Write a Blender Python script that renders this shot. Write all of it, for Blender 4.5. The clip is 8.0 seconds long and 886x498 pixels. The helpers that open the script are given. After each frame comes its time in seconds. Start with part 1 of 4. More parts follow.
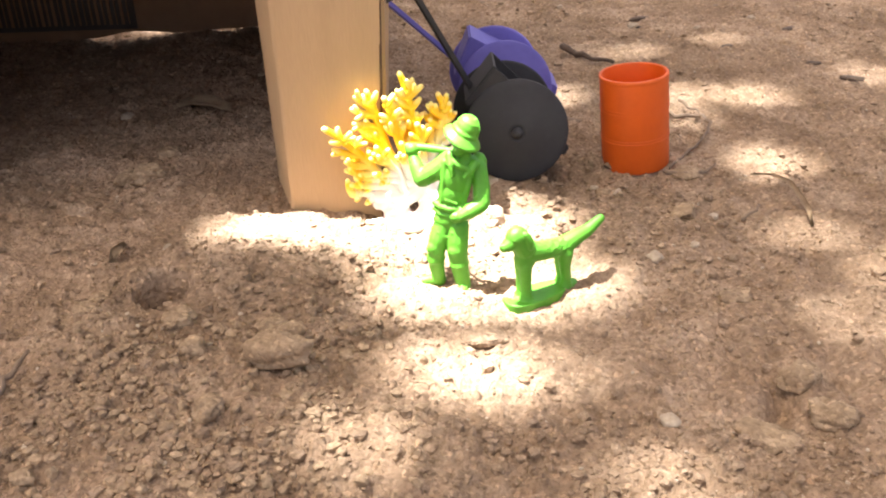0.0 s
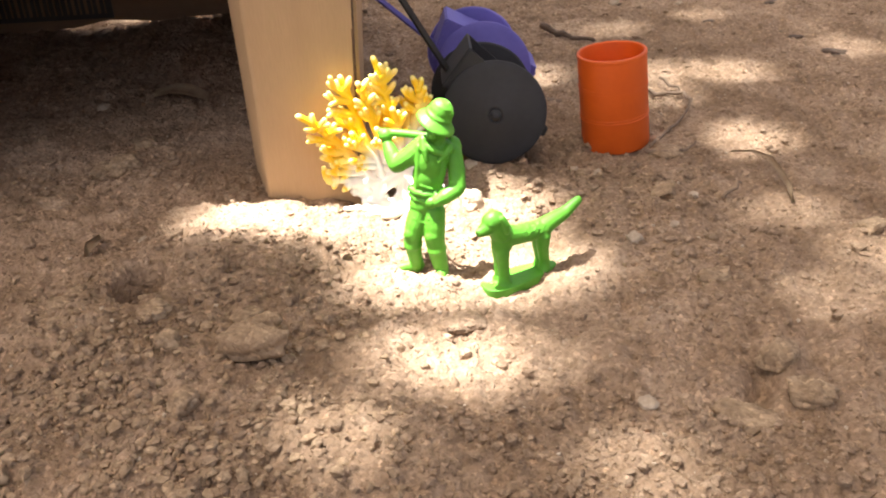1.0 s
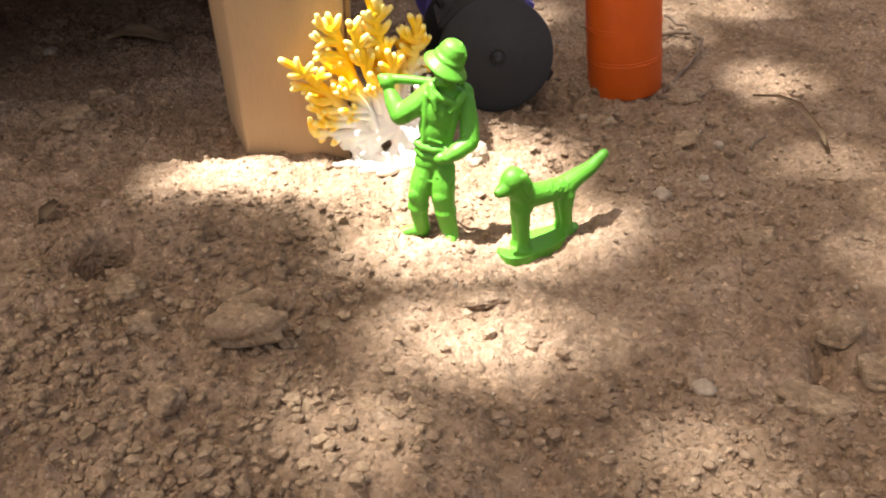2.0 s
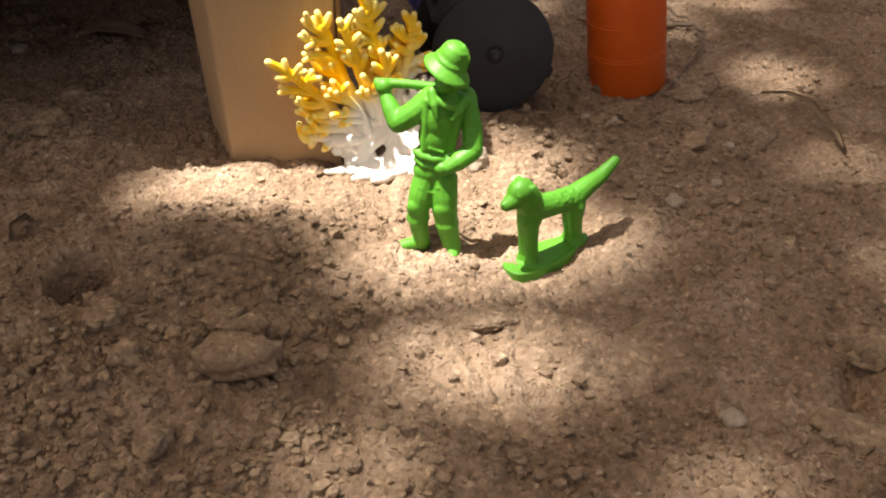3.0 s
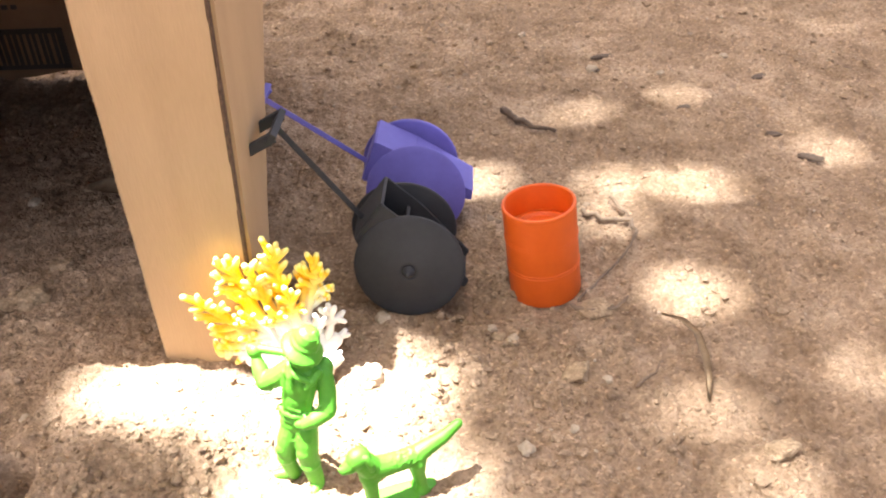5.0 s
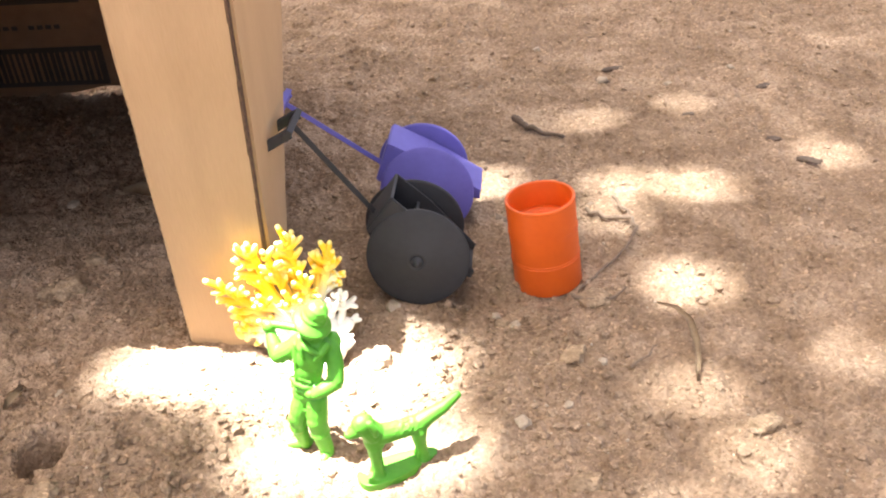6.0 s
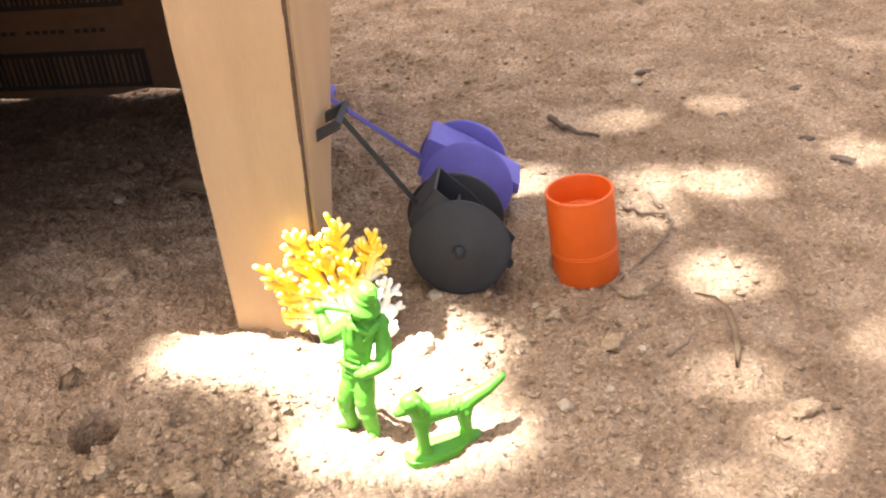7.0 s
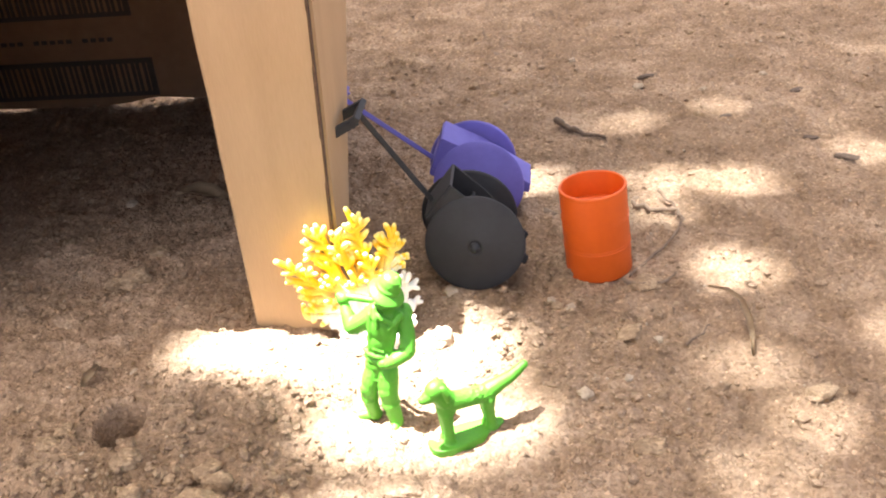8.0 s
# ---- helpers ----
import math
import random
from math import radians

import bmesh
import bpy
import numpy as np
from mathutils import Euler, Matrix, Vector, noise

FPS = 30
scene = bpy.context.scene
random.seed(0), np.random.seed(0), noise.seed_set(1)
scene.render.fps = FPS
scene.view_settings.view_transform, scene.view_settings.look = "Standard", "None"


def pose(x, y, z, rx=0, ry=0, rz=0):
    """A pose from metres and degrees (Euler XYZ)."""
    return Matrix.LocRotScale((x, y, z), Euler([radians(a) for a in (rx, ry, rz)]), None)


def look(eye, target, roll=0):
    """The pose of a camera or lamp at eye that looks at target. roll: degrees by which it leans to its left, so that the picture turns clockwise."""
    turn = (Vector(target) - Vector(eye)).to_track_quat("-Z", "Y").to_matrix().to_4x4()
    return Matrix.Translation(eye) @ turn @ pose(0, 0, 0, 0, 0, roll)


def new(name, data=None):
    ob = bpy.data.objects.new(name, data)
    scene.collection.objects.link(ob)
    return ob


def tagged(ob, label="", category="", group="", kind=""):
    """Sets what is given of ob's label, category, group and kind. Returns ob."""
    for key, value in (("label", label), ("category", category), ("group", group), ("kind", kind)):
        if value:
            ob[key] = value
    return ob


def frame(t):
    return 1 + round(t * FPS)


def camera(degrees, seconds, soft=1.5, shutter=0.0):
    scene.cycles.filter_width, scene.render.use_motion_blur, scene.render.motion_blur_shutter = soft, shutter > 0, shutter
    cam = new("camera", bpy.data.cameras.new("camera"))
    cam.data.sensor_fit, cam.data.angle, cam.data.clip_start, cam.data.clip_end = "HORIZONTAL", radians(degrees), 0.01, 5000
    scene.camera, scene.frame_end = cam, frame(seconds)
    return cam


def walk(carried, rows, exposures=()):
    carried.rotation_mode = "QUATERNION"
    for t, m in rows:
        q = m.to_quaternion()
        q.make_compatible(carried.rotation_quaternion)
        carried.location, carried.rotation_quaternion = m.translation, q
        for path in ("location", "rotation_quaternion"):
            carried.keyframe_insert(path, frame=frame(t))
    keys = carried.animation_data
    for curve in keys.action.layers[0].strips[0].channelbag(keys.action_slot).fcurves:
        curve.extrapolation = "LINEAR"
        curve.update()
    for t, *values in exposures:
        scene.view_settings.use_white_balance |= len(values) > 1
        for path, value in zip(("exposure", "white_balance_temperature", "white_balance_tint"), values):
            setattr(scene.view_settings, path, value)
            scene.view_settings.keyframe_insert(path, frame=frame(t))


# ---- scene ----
cam = camera(50.2, 8.0, soft=2.0)
PATH = [
    (0, (0.0103, -0.2624, 0.1534), (0.0113, 0.6180, -0.3207), -1.88),
    (0.5, (0.0124, -0.2621, 0.1510), (0.0209, 0.6169, -0.3257), -2.44),
    (1, (0.0159, -0.2597, 0.1531), (0.0213, 0.6113, -0.3384), -3.15),
    (1.5, (0.0202, -0.2539, 0.1516), (0.0259, 0.6039, -0.3623), -3.60),
    (1.7, (0.0091, -0.2424, 0.1477), (0.0396, 0.6058, -0.3811), -2.76),
    (2.8, (-0.0050, -0.2103, 0.1348), (0.0653, 0.6168, -0.4229), -2.15),
    (3, (-0.0040, -0.2086, 0.1398), (0.0696, 0.6169, -0.4198), -2.13),
    (3.3, (-0.0044, -0.2103, 0.1400), (0.0762, 0.6180, -0.4100), -2.05),
    (3.5, (0.0007, -0.2077, 0.1497), (0.0773, 0.6174, -0.4100), -2.40),
    (4, (0.0168, -0.2056, 0.1735), (0.0820, 0.6145, -0.3951), -2.81),
    (4.1, (0.0180, -0.2000, 0.1789), (0.0839, 0.6202, -0.3894), -2.84),
    (4.2, (0.0202, -0.1964, 0.1877), (0.0760, 0.6229, -0.3829), -2.83),
    (4.3, (0.0234, -0.1958, 0.1952), (0.0579, 0.6250, -0.3749), -1.65),
    (4.4, (0.0301, -0.1965, 0.2018), (0.0315, 0.6255, -0.3677), -1.44),
    (4.5, (0.0422, -0.1933, 0.2083), (0.0186, 0.6237, -0.3679), -1.92),
    (4.7, (0.0661, -0.1923, 0.2151), (0.0223, 0.6260, -0.3580), -2.75),
    (5.8, (0.0772, -0.2196, 0.2194), (0.0011, 0.6143, -0.3273), -4.25),
    (6, (0.0832, -0.2216, 0.2177), (-0.0080, 0.6155, -0.3218), -4.70),
    (6.5, (0.0770, -0.2265, 0.2198), (-0.0265, 0.6125, -0.3144), -4.86),
    (7, (0.0757, -0.2345, 0.2143), (-0.0366, 0.6101, -0.3091), -5.07),
    (7.5, (0.0728, -0.2398, 0.2160), (-0.0434, 0.6101, -0.2979), -5.55),
    (8, (0.0656, -0.2441, 0.2091), (-0.0351, 0.6127, -0.2967), -5.19),
]

EXPOSURES = [(0.0, 3.01, 7600, 11), (0.5, 2.72, 7700, 11), (1.5, 2.55, 7700, 11), (2.8, 1.55, 8300, 11.5), (3.6, 1.38, 8300, 11.5), (4.1, 2.02, 8100, 11), (4.5, 3.04, 7600, 10), (6.0, 3.4, 7300, 9), (8.0, 3.3, 7300, 9)]
walk(cam, [(t, look(eye, target, roll)) for t, eye, target, roll in PATH], EXPOSURES)

# ---- light: high sun through a tree, blue-white sky ----
SUN = Vector((-0.27, 0.02, 1.0)).normalized()          # towards the sun
world = bpy.data.worlds.new("sky")
scene.world = world
world.use_nodes = True
sky = world.node_tree.nodes.new("ShaderNodeTexSky")
sky.sky_type, sky.sun_disc = "NISHITA", False
sky.air_density, sky.dust_density, sky.ozone_density = 0.4, 5.0, 0.5
sky.sun_elevation = math.asin(SUN.z)
sky.sun_rotation = math.atan2(SUN.x, SUN.y)
back = world.node_tree.nodes["Background"]
world.node_tree.links.new(sky.outputs[0], back.inputs[0])
back.inputs[1].default_value = 0.076
sun = new("sun", bpy.data.lights.new("sun", "SUN"))
sun.data.energy, sun.data.angle, sun.data.color = 4.9, radians(0.75), (0.93, 1.0, 1.15)
sun.matrix_world = look(SUN * 5, (0, 0, 0))

rng = np.random.default_rng(7)


# ---- materials ----
def surface(name, stops, scale, rough=0.6, bump=0.2, bump_scale=None, fine=6.0, depth=0.0005, detail=6.0, specular=0.5, stretch=(1, 1, 1), sss=0.0):
    """Colour stops over a coarse and a fine noise (sizes per metre), with relief of that depth in metres."""
    m = bpy.data.materials.new(name)
    m.use_nodes = True
    nt = m.node_tree
    nodes, link = nt.nodes, nt.links.new
    bsdf = nodes["Principled BSDF"]
    coord = nodes.new("ShaderNodeTexCoord")
    mapping = nodes.new("ShaderNodeMapping")
    mapping.inputs["Scale"].default_value = stretch
    link(coord.outputs["Object"], mapping.inputs[0])
    coarse, small = nodes.new("ShaderNodeTexNoise"), nodes.new("ShaderNodeTexNoise")
    coarse.inputs["Scale"].default_value, small.inputs["Scale"].default_value = scale, scale * fine
    coarse.inputs["Detail"].default_value, small.inputs["Detail"].default_value = detail, 4.0
    link(mapping.outputs[0], coarse.inputs[0])
    link(mapping.outputs[0], small.inputs[0])
    add = nodes.new("ShaderNodeMix")
    add.inputs[0].default_value = 0.4
    link(coarse.outputs[0], add.inputs[2])
    link(small.outputs[0], add.inputs[3])
    ramp = nodes.new("ShaderNodeValToRGB")
    el = ramp.color_ramp.elements
    for i, (p, c) in enumerate(stops):
        e = el[i] if i < 2 else el.new(p)
        e.position, e.color = p, (*c, 1)
    link(add.outputs[0], ramp.inputs[0])
    link(ramp.outputs[0], bsdf.inputs["Base Color"])
    bsdf.inputs["Roughness"].default_value = rough
    bsdf.inputs["Specular IOR Level"].default_value = specular
    if sss:
        bsdf.inputs["Subsurface Weight"].default_value = sss
        bsdf.inputs["Subsurface Scale"].default_value = 0.002
    if bump:
        relief = nodes.new("ShaderNodeTexNoise")
        relief.inputs["Scale"].default_value = bump_scale or scale * fine
        relief.inputs["Detail"].default_value = 5.0
        link(mapping.outputs[0], relief.inputs[0])
        b = nodes.new("ShaderNodeBump")
        b.inputs["Strength"].default_value, b.inputs["Distance"].default_value = bump, depth
        link(relief.outputs[0], b.inputs["Height"])
        link(b.outputs[0], bsdf.inputs["Normal"])
    return m


SOIL = surface("soil", [(0.30, (0.19, 0.122, 0.074)), (0.70, (0.43, 0.315, 0.215)), (0.42, (0.265, 0.178, 0.112)), (0.52, (0.33, 0.228, 0.150))], 45, 0.95, 0.9, 900, 9.0, 0.0012, 8.0, 0.15)
CLOD = surface("clod", [(0.3, (0.20, 0.128, 0.078)), (0.7, (0.43, 0.315, 0.212))], 120, 0.95, 0.8, 1200, 6.0, 0.0006, 6.0, 0.15)
STONE = surface("stone", [(0.3, (0.22, 0.145, 0.085)), (0.7, (0.42, 0.305, 0.195))], 160, 0.9, 0.7, 1300, 5.0, 0.0005, 6.0, 0.2)
PALE_STONE = surface("pale_stone", [(0.3, (0.30, 0.225, 0.155)), (0.7, (0.52, 0.43, 0.32))], 200, 0.9, 0.6, 1300, 5.0, 0.0004, 6.0, 0.2)
CARD = surface("cardboard", [(0.3, (0.375, 0.250, 0.138)), (0.7, (0.445, 0.302, 0.170))], 30, 0.8, 0.35, 700, 20.0, 0.0003, 5.0, 0.25, (3.0, 3.0, 0.35))
# Dark brown that paints the shade of the slit between two flaps.
SLIT_SHADE = surface("painted_slit_shade", [(0.4, (0.05, 0.028, 0.016)), (0.6, (0.14, 0.08, 0.045))], 600, 0.95, 0.8, 900)
# Same card for the carton's inside, its colour darkened to stand in for shade.
CARD_SHADED = surface("shaded_cardboard", [(0.3, (0.20, 0.108, 0.055)), (0.7, (0.27, 0.15, 0.08))], 30, 0.85, 0.3, 600)
INK = surface("black_ink", [(0.3, (0.040, 0.026, 0.018)), (0.7, (0.065, 0.042, 0.028))], 90, 0.6, 0.1)
GREEN = surface("green_plastic", [(0.3, (0.062, 0.262, 0.020)), (0.7, (0.085, 0.325, 0.028))], 120, 0.50, 0.35, 700, 5.0, 0.0003, 4.0, 0.40, sss=0.05)
ORANGE = surface("orange_plastic", [(0.3, (0.64, 0.092, 0.006)), (0.7, (0.72, 0.112, 0.008))], 90, 0.55, 0.12, 700, 5.0, 0.0002)
BLACK = surface("black_plastic", [(0.3, (0.020, 0.020, 0.022)), (0.7, (0.030, 0.030, 0.032))], 90, 0.72, 0.2, 900, 5.0, 0.0002)
PURPLE = surface("purple_plastic", [(0.3, (0.115, 0.100, 0.36)), (0.7, (0.140, 0.122, 0.43))], 90, 0.65, 0.12, 900, 5.0, 0.0002)
BARK = surface("bark", [(0.3, (0.055, 0.036, 0.024)), (0.7, (0.16, 0.11, 0.075))], 150, 0.9, 0.9, 700, 5.0, 0.0006)
DRY_TWIG = surface("dry_twig", [(0.3, (0.13, 0.088, 0.058)), (0.7, (0.27, 0.19, 0.125))], 150, 0.9, 0.8, 700, 5.0, 0.0005)
TRUNK_BARK = surface("trunk_bark", [(0.3, (0.06, 0.045, 0.033)), (0.7, (0.19, 0.145, 0.105))], 14, 0.95, 1.0, 40, 4.0, 0.01)
DRY_LEAF = surface("dry_leaf", [(0.3, (0.30, 0.20, 0.115)), (0.7, (0.46, 0.34, 0.21))], 150, 0.8, 0.5, 600)
LEAF = surface("leaf", [(0.3, (0.035, 0.075, 0.018)), (0.7, (0.075, 0.14, 0.035))], 9, 0.6, 0.0)


def grainy(m, amounts):
    """Adds relief of crumbs and grains of several sizes to a soil."""
    nt = m.node_tree
    coord = next(n for n in nt.nodes if n.type == "TEX_COORD")
    bsdf = nt.nodes["Principled BSDF"]
    last = bsdf.inputs["Normal"].links[0].from_node
    for scale, depth, strength in amounts:
        v = nt.nodes.new("ShaderNodeTexVoronoi")
        v.inputs["Scale"].default_value = scale
        b = nt.nodes.new("ShaderNodeBump")
        b.invert = True
        b.inputs["Strength"].default_value, b.inputs["Distance"].default_value = strength, depth
        nt.links.new(coord.outputs["Object"], v.inputs["Vector"])
        nt.links.new(v.outputs["Distance"], b.inputs["Height"])
        nt.links.new(last.outputs[0], b.inputs["Normal"])
        last = b
    nt.links.new(last.outputs[0], bsdf.inputs["Normal"])
    # pale and dark grains
    v = nt.nodes.new("ShaderNodeTexVoronoi")
    v.inputs["Scale"].default_value = 850
    nt.links.new(coord.outputs["Object"], v.inputs["Vector"])
    sep = nt.nodes.new("ShaderNodeSeparateColor")
    nt.links.new(v.outputs["Color"], sep.inputs[0])
    ramp = nt.nodes.new("ShaderNodeValToRGB")
    el = ramp.color_ramp.elements
    el[0].position, el[0].color = 0.0, (0.74, 0.72, 0.70, 1)
    el[1].position, el[1].color = 1.0, (1.5, 1.48, 1.45, 1)
    for q, c in ((0.25, 0.9), (0.85, 1.06), (0.95, 1.2)):
        e = el.new(q)
        e.color = (c, c, c, 1)
    nt.links.new(sep.outputs[0], ramp.inputs[0])
    mul = nt.nodes.new("ShaderNodeMix")
    mul.data_type, mul.blend_type = "RGBA", "MULTIPLY"
    mul.inputs[0].default_value = 1.0
    src = bsdf.inputs["Base Color"].links[0].from_socket
    nt.links.new(src, mul.inputs[6])
    nt.links.new(ramp.outputs[0], mul.inputs[7])
    nt.links.new(mul.outputs[2], bsdf.inputs["Base Color"])


def blotched(m, scale, low, high):
    """Broad damp and dusty areas over a soil."""
    nt = m.node_tree
    bsdf = nt.nodes["Principled BSDF"]
    coord = next(n for n in nt.nodes if n.type == "TEX_COORD")
    n = nt.nodes.new("ShaderNodeTexNoise")
    n.inputs["Scale"].default_value, n.inputs["Detail"].default_value = scale, 3.0
    nt.links.new(coord.outputs["Object"], n.inputs["Vector"])
    ramp = nt.nodes.new("ShaderNodeValToRGB")
    el = ramp.color_ramp.elements
    el[0].position, el[0].color = 0.36, (*low, 1)
    el[1].position, el[1].color = 0.64, (*high, 1)
    nt.links.new(n.outputs[0], ramp.inputs[0])
    mul = nt.nodes.new("ShaderNodeMix")
    mul.data_type, mul.blend_type = "RGBA", "MULTIPLY"
    mul.inputs[0].default_value = 1.0
    nt.links.new(bsdf.inputs["Base Color"].links[0].from_socket, mul.inputs[6])
    nt.links.new(ramp.outputs[0], mul.inputs[7])
    nt.links.new(mul.outputs[2], bsdf.inputs["Base Color"])


for m in (SOIL, CLOD):
    blotched(m, 17, (0.84, 0.82, 0.80), (1.10, 1.10, 1.11))
grainy(SOIL, ((420, 0.0008, 0.6), (900, 0.0005, 0.6), (1800, 0.0002, 0.3)))
grainy(CLOD, ((900, 0.0005, 0.7), (1900, 0.0003, 0.7)))
grainy(STONE, ((900, 0.0003, 0.5), (1900, 0.0002, 0.6)))


def coral_paint():
    """White foot, orange stems and pale tips, sprayed along each branch."""
    m = surface("coral_paint", [(0.3, (1, 1, 1)), (0.7, (1, 1, 1))], 200, 0.38, 0.25, 900, 5.0, 0.0002, sss=0.1)
    nt = m.node_tree
    at = nt.nodes.new("ShaderNodeAttribute")
    at.attribute_name = "paint"
    n = nt.nodes.new("ShaderNodeTexNoise")
    n.inputs["Scale"].default_value = 260
    mix = nt.nodes.new("ShaderNodeMath")
    mix.operation = "MULTIPLY_ADD"
    mix.inputs[1].default_value = 0.16
    nt.links.new(n.outputs[0], mix.inputs[0])
    nt.links.new(at.outputs["Fac"], mix.inputs[2])
    ramp = nt.nodes.new("ShaderNodeValToRGB")
    el = ramp.color_ramp.elements
    stops = [(0.24, (0.80, 0.76, 0.68)), (0.92, (0.93, 0.76, 0.26)), (0.36, (0.92, 0.70, 0.17)), (0.50, (0.93, 0.52, 0.020)), (0.74, (0.94, 0.58, 0.026)), (1.0, (0.93, 0.88, 0.68))]
    for i, (p, c) in enumerate(stops):
        e = el[i] if i < 2 else el.new(p)
        e.position, e.color = p, (*c, 1)
    nt.links.new(mix.outputs[0], ramp.inputs[0])
    nt.links.new(ramp.outputs[0], nt.nodes["Principled BSDF"].inputs["Base Color"])
    return m


CORAL = coral_paint()


# ---- mesh helpers ----
def part(name, bm, material, parent=None, label="", smooth=True):
    me = bpy.data.meshes.new(name)
    bmesh.ops.recalc_face_normals(bm, faces=bm.faces)
    for f in bm.faces:
        f.smooth = smooth
    bm.to_mesh(me)
    bm.free()
    me.materials.append(material)
    ob = new(name, me)
    ob.parent = parent
    return tagged(ob, label)


def thing(name, place, label, category, group="", turn=0.0, lean=(0.0, 0.0)):
    ob = new(name)
    ob.matrix_world = pose(*place, lean[0], lean[1], turn)
    return tagged(ob, label, category, group)


def tube(bm, pts, radii, n=8, paint=None, squash=1.0):
    """A limb with rounded ends through pts. paint: a value at each point, kept on the vertices."""
    pts = [Vector(p) for p in pts]
    t0, t1 = (pts[1] - pts[0]).normalized(), (pts[-1] - pts[-2]).normalized()
    line = [(pts[0] - t0 * radii[0] * k, radii[0] * math.sqrt(max(0.0, 1 - k * k)), 0) for k in (0.94, 0.6)]
    line += [(p, r, i) for i, (p, r) in enumerate(zip(pts, radii))]
    line += [(pts[-1] + t1 * radii[-1] * k, radii[-1] * math.sqrt(max(0.0, 1 - k * k)), len(pts) - 1) for k in (0.6, 0.94)]
    layer = bm.verts.layers.float.get("paint") or (bm.verts.layers.float.new("paint") if paint else None)
    rings = []
    side = None
    for i, (p, r, k) in enumerate(line):
        d = (line[min(i + 1, len(line) - 1)][0] - line[max(i - 1, 0)][0]).normalized()
        ref = side if side is not None else (Vector((0, 1, 0)) if abs(d.y) < 0.9 else Vector((1, 0, 0)))
        u = d.cross(ref).normalized()
        v = u.cross(d).normalized()
        side = v
        ring = []
        for a in range(n):
            w = 2 * math.pi * a / n
            vert = bm.verts.new(p + (u * math.cos(w) + v * math.sin(w) * squash) * r)
            if layer and paint:
                vert[layer] = paint[k]
            ring.append(vert)
        rings.append(ring)
    for a, b in zip(rings, rings[1:]):
        for i in range(n):
            bm.faces.new((a[i], a[(i + 1) % n], b[(i + 1) % n], b[i]))
    bm.faces.new(rings[0][::-1])
    bm.faces.new(rings[-1])


def ball(bm, centre, radii, turn=None, sub=3):
    m = Matrix.Translation(centre) @ (turn or Matrix()) @ Matrix.Diagonal((*radii, 1))
    bmesh.ops.create_icosphere(bm, subdivisions=sub, radius=1.0, matrix=m)


def block(bm, size, m, bevel=0.0):
    made = bmesh.ops.create_cube(bm, size=1.0, matrix=m @ Matrix.Diagonal((*size, 1)))["verts"]
    if bevel:
        edges = list({e for v in made for e in v.link_edges})
        bmesh.ops.bevel(bm, geom=edges, offset=bevel, segments=2, affect="EDGES", profile=0.7)


def prism(bm, outline, thickness, m, bevel=0.0):
    """A plate: the outline in x, z, made thick along y."""
    a = [bm.verts.new(m @ Vector((x, -thickness / 2, z))) for x, z in outline]
    b = [bm.verts.new(m @ Vector((x, thickness / 2, z))) for x, z in outline]
    faces = [bm.faces.new(a), bm.faces.new(b[::-1])]
    for i in range(len(a)):
        j = (i + 1) % len(a)
        faces.append(bm.faces.new((a[i], b[i], b[j], a[j])))
    if bevel:
        bmesh.ops.bevel(bm, geom=list({e for f in faces for e in f.edges}), offset=bevel, segments=2, affect="EDGES")


def lathe(bm, profile, n=48, m=Matrix()):
    """Turns a profile of (radius, z) round the z axis."""
    rings = []
    for r, z in profile:
        if r < 1e-7:
            rings.append([bm.verts.new(m @ Vector((0, 0, z)))])
        else:
            rings.append([bm.verts.new(m @ Vector((r * math.cos(2 * math.pi * i / n), r * math.sin(2 * math.pi * i / n), z))) for i in range(n)])
    for a, b in zip(rings, rings[1:]):
        for i in range(n):
            j = (i + 1) % n
            if len(a) == 1 and len(b) == 1:
                continue
            if len(a) == 1:
                bm.faces.new((a[0], b[i], b[j]))
            elif len(b) == 1:
                bm.faces.new((a[i], a[j], b[0]))
            else:
                bm.faces.new((a[i], a[j], b[j], b[i]))


# ---- ground ----
TABLES = rng.random((24, 256, 256))


def lattice(x, y, size, k):
    """Smooth noise from 0 to 1 with that wavelength, for arrays."""
    u, v = np.asarray(x) / size + 31.7 * k, np.asarray(y) / size + 17.3 * k
    i, j = np.floor(u).astype(int), np.floor(v).astype(int)
    f, g = u - i, v - j
    f, g = f * f * (3 - 2 * f), g * g * (3 - 2 * g)
    T = TABLES[k % 24]
    at = lambda a, b: T[a % 256, b % 256]
    return (at(i, j) * (1 - f) + at(i + 1, j) * f) * (1 - g) + (at(i, j + 1) * (1 - f) + at(i + 1, j + 1) * f) * g


def hump(x, y, cx, cy, rx, ry, h):
    return h * np.exp(-((x - cx) / rx) ** 2 - ((y - cy) / ry) ** 2)


